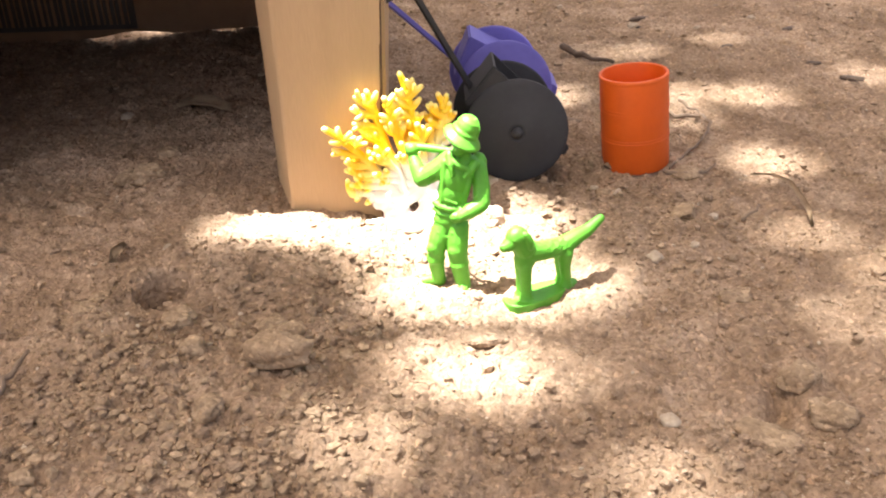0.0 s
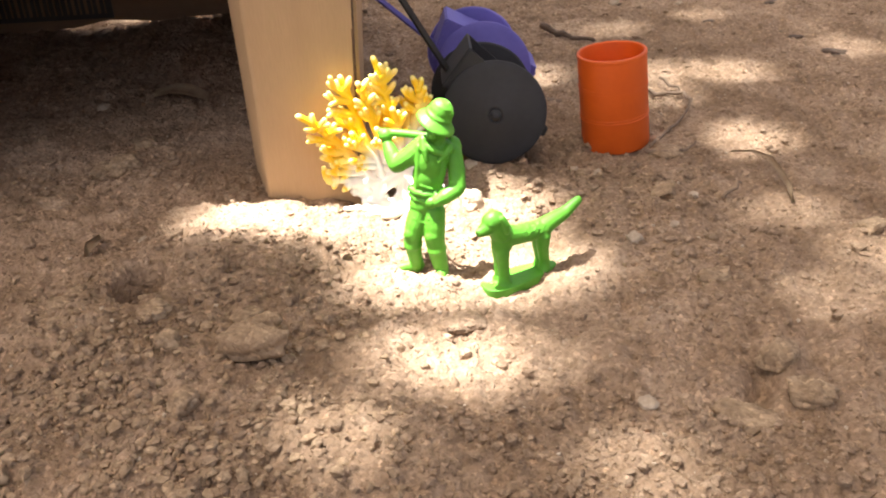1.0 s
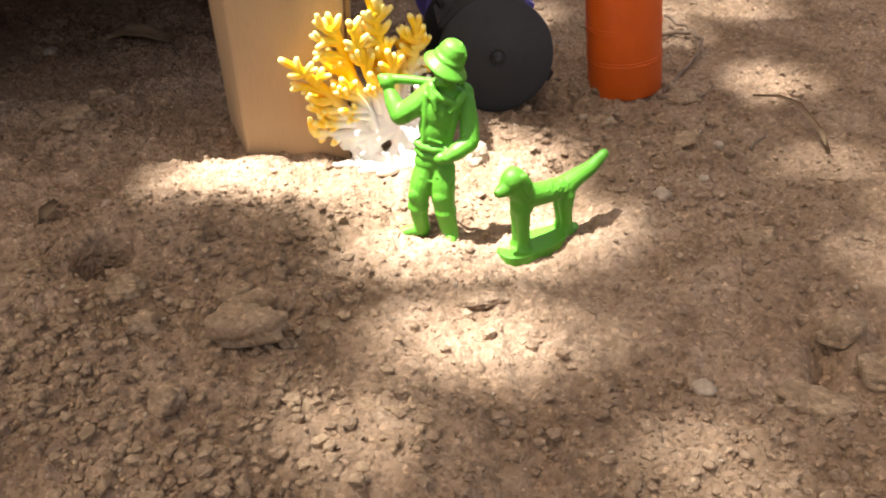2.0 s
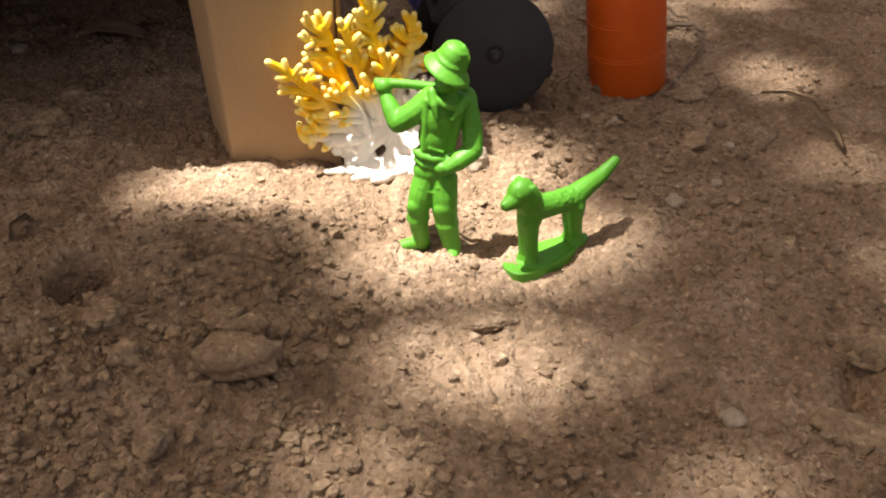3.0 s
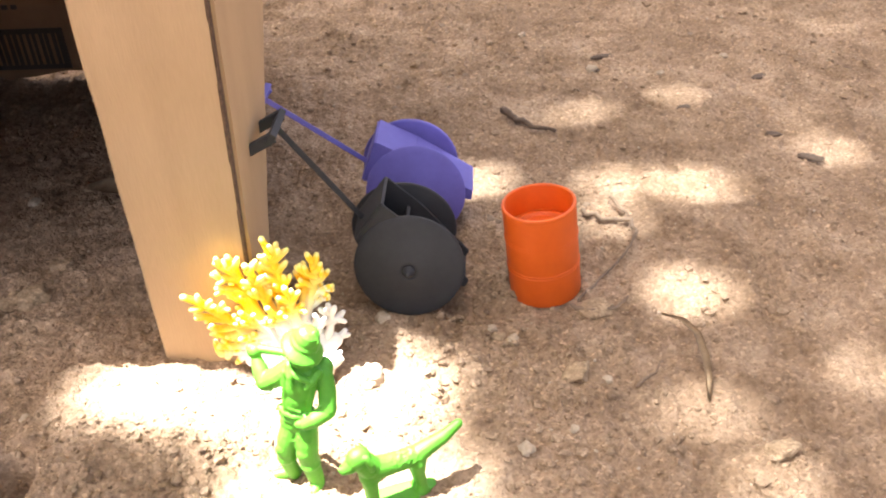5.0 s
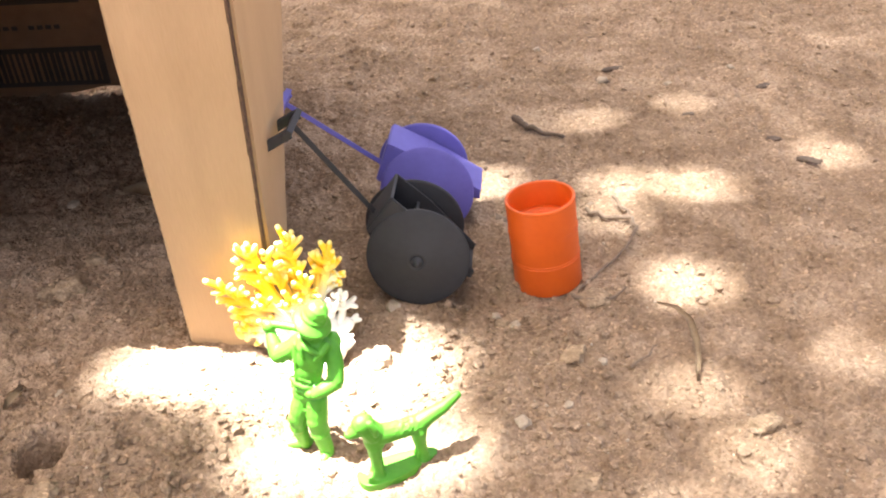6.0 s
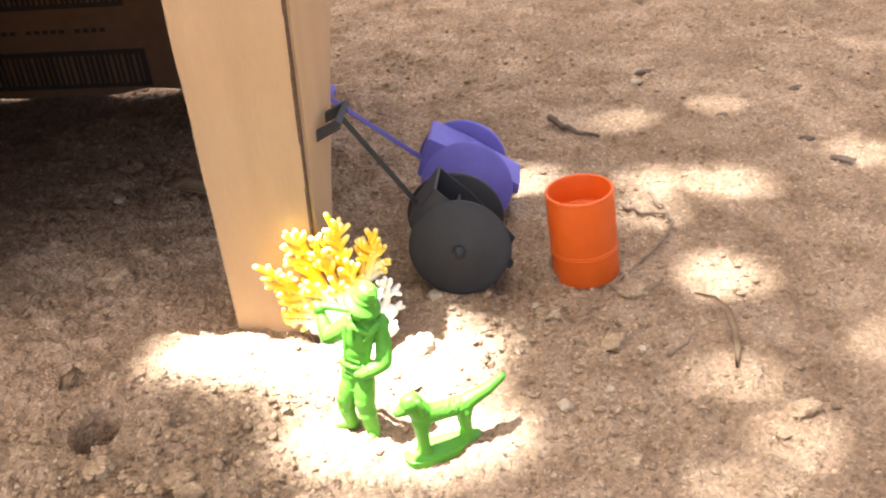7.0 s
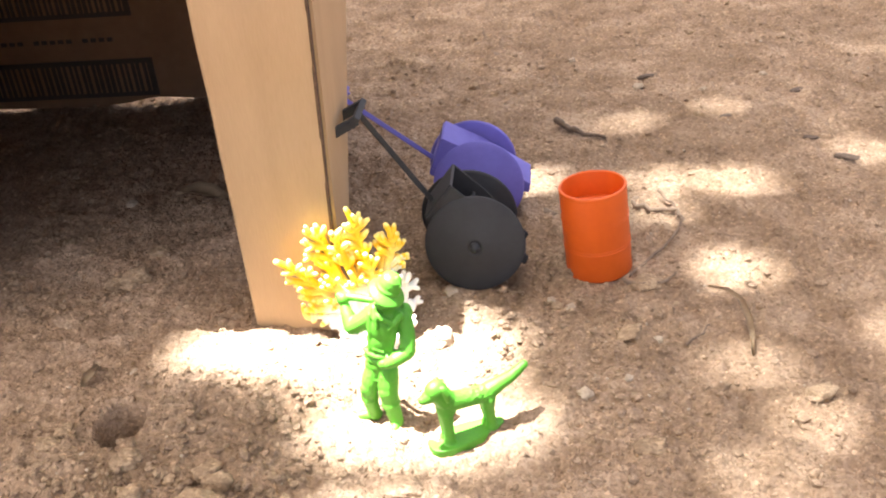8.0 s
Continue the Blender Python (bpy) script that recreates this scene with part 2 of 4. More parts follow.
def height(x, y, rough=1.0):
    """The ground's height: wide swells, hollows and crumbs."""
    x, y = np.asarray(x, float), np.asarray(y, float)
    z = 0.004 * (lattice(x, y, 0.11, 1) - 0.5) + 0.0035 * (lattice(x, y, 0.05, 2) - 0.5)
    z = z + hump(x, y, -0.050, -0.064, 0.046, 0.034, 0.0055) + hump(x, y, 0.09, 0.26, 0.2, 0.06, 0.004)
    pit = ((x + 0.0765) / 0.0076) ** 2 + ((y + 0.0085) / 0.0088) ** 2
    z = z - 0.030 * np.exp(-pit ** 3) - hump(x, y, 0.116, -0.055, 0.006, 0.010, 0.005)
    z = z - hump(x, y, -0.010, 0.046, 0.007, 0.005, 0.004) - hump(x, y, 0.029, 0.003, 0.008, 0.008, 0.0045)
    z = z + hump(x, y, 0.020, -0.014, 0.012, 0.004, 0.0022) - hump(x, y, 0.062, 0.085, 0.012, 0.014, 0.003)
    z = z - hump(x - 0.4 * (y + 0.070), y, 0.0955, -0.072, 0.0035, 0.012, 0.006)
    z = z + hump(x, y, -0.046, 0.006, 0.036, 0.025, 0.0085) + hump(x, y, -0.090, -0.030, 0.022, 0.016, 0.005) + hump(x, y, 0.031, 0.036, 0.014, 0.010, 0.002)
    crumbs = 0.0
    for k, (size, amp) in enumerate(((0.019, 0.0026), (0.0085, 0.0022), (0.0042, 0.0018), (0.0021, 0.0011))):
        n = lattice(x, y, size, 4 + 2 * k)
        lump = np.abs(lattice(x, y, size * 0.8, 5 + 2 * k) - 0.5) * 2
        crumbs = crumbs + amp * (0.6 * n + 0.7 * (1 - lump) ** 2 - 0.55)
    return z + rough * crumbs


def spaced(inner0, inner1, step0, step1, out):
    """Coordinates: fine from inner0 to inner1, with steps growing outwards to +-out."""
    mid = [inner0]
    while mid[-1] < inner1:
        k = (mid[-1] - inner0) / (inner1 - inner0)
        mid.append(mid[-1] + step0 + (step1 - step0) * k)
    low, high = [inner0], [mid[-1]]
    s = step0
    while low[-1] > -out:
        s *= 1.25
        low.append(low[-1] - s)
    s = step1
    while high[-1] < out:
        s *= 1.25
        high.append(high[-1] + s)
    return np.array(low[:0:-1] + mid + high[1:])


def grid_mesh(name, X, Y, Z):
    ny, nx = X.shape
    me = bpy.data.meshes.new(name)
    me.vertices.add(nx * ny)
    me.vertices.foreach_set("co", np.stack([X, Y, Z], -1).astype(np.float32).ravel())
    q = np.arange(nx * ny).reshape(ny, nx)
    quads = np.stack([q[:-1, :-1], q[:-1, 1:], q[1:, 1:], q[1:, :-1]], -1).reshape(-1, 4)
    me.loops.add(quads.size)
    me.loops.foreach_set("vertex_index", quads.ravel().astype(np.int32))
    me.polygons.add(len(quads))
    me.polygons.foreach_set("loop_start", np.arange(0, quads.size, 4, dtype=np.int32))
    me.update(calc_edges=True)
    me.polygons.foreach_set("use_smooth", np.ones(len(quads), bool))
    return me


gx = spaced(-0.30, 0.32, 0.0010, 0.0010, 80)
gy = spaced(-0.15, 0.50, 0.0008, 0.0020, 80)
GX, GY = np.meshgrid(gx, gy)
far = np.clip((np.hypot(GX, GY) - 0.7) / 0.8, 0, 1)
ground_mesh = grid_mesh("ground", GX, GY, height(GX, GY) * (1 - far))
ground_mesh.materials.append(SOIL)
ground = tagged(new("ground", ground_mesh), "dry brown crumbly soil with lumps and small hollows", "ground", kind="structure")


def soil(x, y, rough=0.4):
    return float(height(x, y, rough))


def rock_mesh(seed, sub=2, rough=0.28, cuts=7):
    bm = bmesh.new()
    bmesh.ops.create_icosphere(bm, subdivisions=sub, radius=1.0)
    off = Vector((seed * 3.1, seed * 1.7, seed * 5.3))
    for v in bm.verts:
        d = v.co.normalized()
        v.co = d * max(abs(d.x), abs(d.y), abs(d.z)) ** -0.4 * 0.86 * (1 + rough * noise.noise(d * 1.1 + off) * 1.4 + rough * 0.8 * noise.noise(d * 2.6 + off) + rough * 0.4 * noise.noise(d * 6.0 + off))
    r = random.Random(seed)
    for _ in range(cuts):                            # worn flat faces
        n, reach = Vector((r.gauss(0, 1), r.gauss(0, 1), r.gauss(0, 1))).normalized(), r.uniform(0.62, 0.85)
        for v in bm.verts:
            over = v.co.dot(n) - reach
            if over > 0:
                v.co -= n * over * 0.85
    return bm


# ---- loose crumbs: too many to count ----
def scatter(name, label, material, count, sizes, x0, x1, y0, y1, seed, flat=0.75, sub=2, power=5, powder=1.0, lift=0.1, thin=0.0):
    r = np.random.default_rng(seed)
    shapes = []
    for k in range(7):
        bm = rock_mesh(seed + k, sub, 0.5)
        bm.verts.ensure_lookup_table()
        shapes.append((np.array([v.co[:] for v in bm.verts]), np.array([[v.index for v in f.verts] for f in bm.faces])))
        bm.free()
    x, y = r.uniform(x0, x1, count), y0 + (y1 - y0) * r.random(count) ** 1.5
    clump = lattice(x, y, 0.035, 19)
    keep = clump > r.random(count) * 0.75
    for cx, cy, rx, ry in ((-0.02, 0.035, 0.07, 0.024), (0.028, -0.006, 0.042, 0.020), (0.022, -0.051, 0.044, 0.021)):   # finer powder here
        keep &= (((x - cx) / rx) ** 2 + ((y - cy) / ry) ** 2 > 1) | (r.random(count) < powder)
    keep &= ((x + 0.0765) / 0.0100) ** 2 + ((y + 0.0085) / 0.0108) ** 2 > 1
    keep &= r.random(count) < np.clip(1.0 - thin * (x - 0.01), 0.12, 1.0)
    x, y = x[keep], y[keep]
    s = sizes[0] + (sizes[1] - sizes[0]) * r.random(len(x)) ** power
    z = height(x, y) + s * flat * lift
    V, F, base = [], [], 0
    for i in range(len(x)):
        co, fc = shapes[r.integers(7)]
        a = r.uniform(0, 6.3)
        c, d = math.cos(a), math.sin(a)
        q = co * s[i] * r.uniform(0.7, 1.25, 3) * (1, 1, flat)
        V.append(np.stack([q[:, 0] * c - q[:, 1] * d + x[i], q[:, 0] * d + q[:, 1] * c + y[i], q[:, 2] + z[i]], -1))
        F.append(fc + base)
        base += len(co)
    V, F = np.concatenate(V), np.concatenate(F)
    me = bpy.data.meshes.new(name)
    me.vertices.add(len(V))
    me.vertices.foreach_set("co", V.astype(np.float32).ravel())
    me.loops.add(F.size)
    me.loops.foreach_set("vertex_index", F.ravel().astype(np.int32))
    me.polygons.add(len(F))
    me.polygons.foreach_set("loop_start", np.arange(0, F.size, 3, dtype=np.int32))
    me.update(calc_edges=True)
    me.polygons.foreach_set("use_smooth", np.full(len(F), sub > 1))
    me.materials.append(material)
    return tagged(new(name, me), label, "soil crumbs", kind="stuff")


scatter("soil_crumbs", "loose brown soil crumbs strewn over the ground", CLOD, 17000, (0.0006, 0.0025), -0.30, 0.32, -0.15, 0.45, 3, sub=1, power=6, powder=0.12)
scatter("soil_lumps", "packed brown lumps of dry soil", CLOD, 13500, (0.0006, 0.0025), -0.20, 0.17, -0.13, 0.10, 91, 0.85, 1, 3.6, 0.04, 0.28, 9.0)
scatter("clod_rubble", "angular brown rubble of broken clods", STONE, 1500, (0.0008, 0.0021), -0.095, 0.005, -0.105, -0.030, 211, 0.85, 1, 2.4, 0.06, 0.32)
scatter("soil_grains", "fine brown soil grains covering the ground", CLOD, 24000, (0.00035, 0.0011), -0.17, 0.20, -0.14, 0.20, 57, 0.8, 1)
tagged(scatter("bark_litter", "small dark bark flakes strewn over the soil", DRY_TWIG, 150, (0.0005, 0.0034), -0.02, 0.36, 0.13, 0.44, 133, 0.22, 1, 3.0), category="litter")
scatter("gravel", "fine pale grit scattered over the soil", PALE_STONE, 3200, (0.00025, 0.0009), -0.28, 0.30, -0.15, 0.42, 23)


# ---- unseen tree added to shade the ground; gaps placed in its crown let the sun through ----
GAPS = [(-0.033, 0.034, 0.031, 0.019), (0.010, 0.036, 0.044, 0.024), (0.028, -0.005, 0.037, 0.016), (0.021, -0.050, 0.0235, 0.0088),
        (-0.012, -0.083, 0.0090, 0.0060), (0.146, 0.164, 0.029, 0.0042), (0.144, 0.087, 0.0120, 0.0075), (0.134, 0.024, 0.015, 0.0042),
        (0.114, 0.228, 0.0050, 0.0050), (0.166, 0.247, 0.004, 0.006), (0.228, 0.193, 0.005, 0.005), (0.194, 0.045, 0.0035, 0.006),
        (0.128, -0.032, 0.010, 0.0030), (0.152, -0.004, 0.005, 0.004), (0.060, -0.097, 0.0075, 0.0045), (0.063, 0.170, 0.009, 0.008),
        (-0.035, 0.280, 0.035, 0.002), (0.122, 0.137, 0.011, 0.003), (0.236, 0.361, 0.0035, 0.0035), (0.275, 0.345, 0.003, 0.003), (-0.14, 0.330, 0.035, 0.012)]


def crown_mesh():
    r = np.random.default_rng(11)
    sx, sy = SUN.x / SUN.z, SUN.y / SUN.z
    V, F, base = [], [], 0

    def leaves(count, long, x0, x1, y0, y1, z0, z1, skip=None):
        nonlocal base
        z = r.uniform(z0, z1, count)
        gx_, gy_ = r.uniform(x0, x1, count), r.uniform(y0, y1, count)
        keep = np.ones(count, bool)
        for cx, cy, rx, ry in GAPS:
            pad = long * 0.26
            keep &= ((gx_ - cx) / (rx + pad)) ** 2 + ((gy_ - cy) / (ry + pad)) ** 2 > 1
        if skip:
            mx, my, hx, hy = (x0 + x1) / 2, (y0 + y1) / 2, (x1 - x0) / 2, (y1 - y0) / 2
            turn = np.arctan2(gy_ - my, gx_ - mx)
            edge = 0.88 + 0.10 * np.sin(3 * turn + 0.7) + 0.08 * np.sin(7 * turn + 2.0) + 0.05 * np.sin(13 * turn) + r.normal(0, 0.05, count)
            keep &= np.hypot((gx_ - mx) / hx, (gy_ - my) / hy) < edge * (1.0 - 0.35 * np.abs(z - (z0 + z1) / 2) / (z1 - z0))
            keep &= ~((gx_ > skip[0]) & (gx_ < skip[1]) & (gy_ > skip[2]) & (gy_ < skip[3]))
        gx_, gy_, z = gx_[keep], gy_[keep], z[keep]
        n = len(z)
        c = np.stack([gx_ + sx * z, gy_ + sy * z, z], -1)
        a, tilt, roll = r.uniform(0, 6.283, n), r.normal(0, 0.35, n), r.normal(0, 0.3, n)
        u = np.stack([np.cos(a) * np.cos(tilt), np.sin(a) * np.cos(tilt), np.sin(tilt)], -1)
        w = np.stack([-np.sin(a) * np.cos(roll), np.cos(a) * np.cos(roll), np.sin(roll)], -1)
        L = long * r.uniform(0.75, 1.2, n)[:, None]
        W = L * 0.30
        up = np.array([0, 0, 1.0])
        p = [c - u * L / 2, c - u * L * 0.1 + w * W + up * W * 0.25, c + u * L / 2, c - u * L * 0.1 - w * W + up * W * 0.25]
        V.append(np.stack(p, 1).reshape(-1, 3))
        i = base + 4 * np.arange(n)[:, None]
        F.append(np.concatenate([i + (0, 1, 2), i + (0, 2, 3)], 0))
        base += 4 * n

    core = (-0.42, 0.50, -0.28, 0.62)
    leaves(34000, 0.026, *core, 1.85, 2.35)
    leaves(7000, 0.085, -1.15, 1.25, -0.95, 1.30, 1.75, 2.75, core)
    V, F = np.concatenate(V), np.concatenate(F)
    me = bpy.data.meshes.new("crown")
    me.from_pydata(V.tolist(), [], F.tolist())
    me.materials.append(LEAF)
    return me


tree = thing("tree", (1.0, -1.3, 0.0), "unseen leafy tree added so that its crown throws dappled shade over the soil", "tree")
crown = new("crown", crown_mesh())
crown.parent = tree
crown.location = (-1.0, 1.3, 0.0)
bm = bmesh.new()
tube(bm, [(0, 0, -0.1), (0.02, 0.02, 0.6), (-0.03, 0.05, 1.3), (-0.08, 0.1, 2.1), (-0.1, 0.12, 2.6)], [0.12, 0.085, 0.075, 0.06, 0.04], 16)
part("trunk", bm, TRUNK_BARK, tree)
for pts in ([(-0.05, 0.06, 1.6), (-0.6, 0.3, 2.15), (-1.3, 0.55, 2.45), (-2.0, 0.8, 2.5)],
            [(-0.06, 0.08, 1.8), (-0.35, 0.8, 2.3), (-0.6, 1.5, 2.5), (-0.8, 2.2, 2.5)],
            [(-0.08, 0.1, 2.0), (-0.6, 0.6, 2.42), (-0.95, 0.95, 2.5)]):
    bm = bmesh.new()
    tube(bm, pts, [0.045, 0.032, 0.022, 0.012][:len(pts)], 10)
    part("limb", bm, TRUNK_BARK, tree)


# ---- cardboard carton: corner post, roof, back wall with print ----
def slab(x0, x1, y0, y1, z0, z1, name, material, parent, bevel=0.0008, label=""):
    bm = bmesh.new()
    block(bm, (x1 - x0, y1 - y0, z1 - z0), Matrix.Translation(((x0 + x1) / 2, (y0 + y1) / 2, (z0 + z1) / 2)), bevel)
    return part(name, bm, material, parent, label, smooth=False)


TOP = 0.146
carton = thing("cardboard_carton", (0, 0, 0), "open brown cardboard carton with a cut-out corner post, standing on soil", "carton")


def folded_post():
    """The front flap of the corner with its rounded fold on one side, one bent sheet 3 mm thick."""
    outer = [(-0.0110, 0.0500), (-0.0425, 0.0500)]
    for k in range(1, 5):
        a = k / 4 * radians(68)
        outer.append((-0.0425 - 0.0018 * math.sin(a), 0.0500 + 0.0018 * (1 - math.cos(a))))
    outer.append((-0.0527, 0.080))
    inner = []
    for i, p in enumerate(outer):
        a, b = outer[max(i - 1, 0)], outer[min(i + 1, len(outer) - 1)]
        d = Vector((b[0] - a[0], b[1] - a[1])).normalized()
        inner.append((p[0] + d.y * 0.0012, p[1] - d.x * 0.0012))
    ring = outer + inner[::-1]
    bm = bmesh.new()
    levels = []
    for k in range(25):
        z = -0.004 + (TOP + 0.004) * k / 24
        bow = 0.0006 * math.sin(k * 0.9) * (k / 24)
        wide = k / 24                                  # the flap widens upwards
        levels.append([bm.verts.new((x + wide * (0.0082 + 0.197 * x), y + bow, z)) for x, y in ring])
    n = len(ring)
    for a, b in zip(levels, levels[1:]):
        for i in range(n):
            bm.faces.new((a[i], a[(i + 1) % n], b[(i + 1) % n], b[i]))
    bm.faces.new(levels[0])
    bm.faces.new(levels[-1][::-1])
    ob = part("front_flap", bm, CARD, carton)
    ob.data.set_sharp_from_angle(angle=radians(35))


folded_post()
# the side flap behind it, its rear edge cut on a slant; a dark strip paints the shaded slit between the two sheets
bm = bmesh.new()
prism(bm, [(0.0580, -0.004), (0.070, -0.004), (0.088, 0.050), (0.115, 0.108), (0.130, TOP), (0.0580, TOP), (0.0576, 0.12), (0.0583, 0.09), (0.0575, 0.06), (0.0582, 0.03)], 0.003, Matrix.Translation((-0.0092, -0.005, 0)) @ pose(0, 0, 0, 0, 0, 90), 0.0004)
for v in bm.verts:
    v.co.x += -0.0016 + 0.0060 * v.co.z / TOP
part("side_flap", bm, CARD, carton, smooth=False)
bm = bmesh.new()
block(bm, (0.0008, 0.0032, TOP), Matrix.Translation((-0.0108, 0.0515, TOP / 2)))
for v in bm.verts:
    v.co.x += 0.0060 * v.co.z / TOP
part("slit_strip", bm, SLIT_SHADE, carton, "dark strip painted as the shade in the slit between the flaps", smooth=False)
# Roof, side and front walls are unseen, added to keep light out of the carton.
slab(-0.344, -0.0045, 0.0495, 0.304, TOP, TOP + 0.004, "roof", CARD_SHADED, carton)
slab(-0.344, -0.340, 0.059, 0.298, -0.003, TOP, "unseen_side_wall", CARD_SHADED, carton)
slab(-0.344, -0.176, 0.055, 0.059, -0.003, TOP, "unseen_front_wall", CARD, carton)


def back_wall():
    """Its lower edge is uneven, so that light comes in under it."""
    outline = [(-0.344, TOP)] + [(-0.344 + 0.269 * k / 46, 0.0005 + 0.0055 * float(lattice(k * 0.01, 0.3, 0.045, 9)) * (1.3 if k > 24 else 0.5)) for k in range(47)] + [(-0.075, TOP)]
    bm = bmesh.new()
    prism(bm, outline, 0.004, Matrix.Translation((0, 0.300, 0)))
    part("back_wall", bm, CARD_SHADED, carton, smooth=False)


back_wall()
# Slanted wall hidden behind the post, added to keep the interior dark.
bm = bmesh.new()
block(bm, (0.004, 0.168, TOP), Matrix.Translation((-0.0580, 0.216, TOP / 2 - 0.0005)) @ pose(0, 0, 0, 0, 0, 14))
part("unseen_side_wall", bm, CARD_SHADED, carton, smooth=False)
# print on the back wall: two framed panels of upright strokes and a line of small strokes
for x0, x1, z0, z1 in ((-0.33, -0.166, 0.0075, 0.0315), (-0.33, -0.172, 0.0580, 0.0850)):
    slab(x0, x1, 0.2973, 0.2980, z0, z1, "printed_panel", INK, carton, 0)
    for k in range(44):
        x = x0 + 0.004 + k * (x1 - x0 - 0.008) / 43
        w = (0.0006, 0.0011, 0.0017)[(k * 7 + k // 3) % 3]
        slab(x - w / 2, x + w / 2, 0.2968, 0.2973, z0 + 0.003, z1 - 0.003, "printed_stroke", CARD_SHADED, carton, 0)
for k in range(22):
    if k % 6 != 5:
        slab(-0.300 + k * 0.0052, -0.2968 + k * 0.0052, 0.2974, 0.2980, 0.0428, 0.0452, "printed_stroke", INK, carton, 0)


# ---- orange barrel ----
barrel = thing("toy_barrel", (0.0905, 0.0935, -0.0015), "open orange plastic toy barrel with two ribs, on soil", "barrel", lean=(-1.5, -4.5))
R, Hb = 0.0134, 0.0385
prof = [(0.0, 0.0), (R - 0.0008, 0.0), (R - 0.0002, 0.0006), (R, 0.0010)]
prof += [(R, Hb - 0.0020), (R, Hb - 0.0018), (R + 0.00015, Hb - 0.0015), (R + 0.00015, Hb - 0.0003), (R, Hb - 0.0001), (R - 0.0002, Hb), (R - 0.0008, Hb), (R - 0.0010, Hb - 0.0002), (R - 0.0011, Hb - 0.0006), (R - 0.0011, 0.0010), (R - 0.0020, 0.0008), (0.0, 0.0008)]
bm = bmesh.new()
lathe(bm, prof, 64)
for v in bm.verts:
    v.co.y *= 1 + 0.02 * (v.co.z / Hb)
ob = part("shell", bm, ORANGE, barrel)
ob.data.set_sharp_from_angle(angle=radians(50))
for zc in (0.0129, 0.0141, 0.0249, 0.0261):
    bm = bmesh.new()
    lathe(bm, [(R - 0.0004, zc - 0.0004), (R + 0.0001, zc - 0.00025), (R + 0.00022, zc), (R + 0.0001, zc + 0.00025), (R - 0.0004, zc + 0.0004)], 64)
    part("rib", bm, ORANGE, barrel)
bm = bmesh.new()
lathe(bm, [(0.0, 0.0255), (R - 0.0012, 0.0255), (R - 0.0012, 0.0280), (R - 0.0035, 0.0279), (R - 0.0037, 0.0268), (R - 0.0041, 0.0267), (0.0, 0.0267)], 48)
part("inner_floor", bm, ORANGE, barrel)


# ---- toy carts: two disc wheels, a tray between them, a shaft with a yoke ----
def cart(name, place, material, label, body_turn, covered=False):
    c = thing(name, place, label, "toy cart", "toy carts")
    for y, flip in ((-0.014, 1), (0.014, -1)):
        bm = bmesh.new()
        m = Matrix.Translation((0.0 if flip > 0 else -0.0035, y, 0)) @ (pose(0, 0, 0, 81, 0, 0) if flip > 0 else pose(0, 0, 0, -90, 0, 0))
        lathe(bm, [(0.0, -0.0012), (0.0192, -0.0022), (0.0199, -0.0019), (0.0201, -0.0014), (0.0200, -0.0010), (0.0196, -0.0007), (0.0176, -0.0003), (0.0120, 0.0009), (0.0070, 0.0021), (0.0040, 0.0028), (0.0028, 0.0030), (0.0026, 0.0027), (0.0, 0.0027)], 64, m)
        w = part("wheel", bm, material, c)
        bm = bmesh.new()
        lathe(bm, [(0.0, 0.0010), (0.0023, 0.0010), (0.0023, 0.0034), (0.0020, 0.0039), (0.0013, 0.0041), (0.0011, 0.0052), (0.0008, 0.0055), (0.0, 0.0056)], 24, m)
        part("hub", bm, material, w)
    bm = bmesh.new()
    tube(bm, [(0, -0.013, 0), (-0.0035, 0.013, 0)], [0.0012, 0.0012], 10)
    part("axle", bm, material, c)
    T = pose(0, 0, 0, 0, -body_turn, 0)              # body turns about the axle
    A, B, C = (0.0195, -0.0120), (-0.0190, 0.0105), (-0.0080, 0.0245)
    for y in (-0.0095, 0.0095):
        bm = bmesh.new()
        prism(bm, [A, (A[0] + 0.0015, A[1] + 0.003), (0.004, 0.0125), C, B], 0.0012, T @ Matrix.Translation((0, y, 0)), 0.0003)
        part("side_board", bm, material, c, smooth=False)

    def board(p, q, name, wide=0.0185):
        d = Vector((q[0] - p[0], 0, q[1] - p[1]))
        bm = bmesh.new()
        m = T @ Matrix.Translation(((p[0] + q[0]) / 2, 0, (p[1] + q[1]) / 2)) @ pose(0, 0, 0, 0, -math.degrees(math.atan2(d.z, d.x)), 0)
        block(bm, (d.length, wide, 0.0013), m, 0.0003)
        part(name, bm, material, c, smooth=False)

    board(A, B, "floor_board")
    board(B, C, "front_board")
    if covered:
        board(C, (0.004, 0.0125), "cover", 0.0200)
        board((0.004, 0.0125), (A[0] + 0.0015, A[1] + 0.003), "cover", 0.0200)
    else:
        board((-0.004, 0.0045), (-0.0005, 0.0125), "seat", 0.0165)
    # shaft from the tray to the yoke
    s0, s1 = Vector((-0.0165, -0.0005, 0.0130)), Vector((-0.0395, -0.0150, 0.0585))
    d = s1 - s0
    bm = bmesh.new()
    block(bm, (d.length, 0.0024, 0.0020), T @ Matrix.Translation((s0 + s1) / 2) @ d.to_track_quat("X", "Z").to_matrix().to_4x4(), 0.0004)
    part("shaft", bm, material, c, smooth=False)
    bm = bmesh.new()
    block(bm, (0.0024, 0.0190, 0.0042), T @ Matrix.Translation(s1) @ pose(0, 0, 0, 0, 35, 0), 0.0004)
    yoke = part("yoke", bm, material, c, smooth=False)
    for y in (-0.0085, 0.0075):
        bm = bmesh.new()
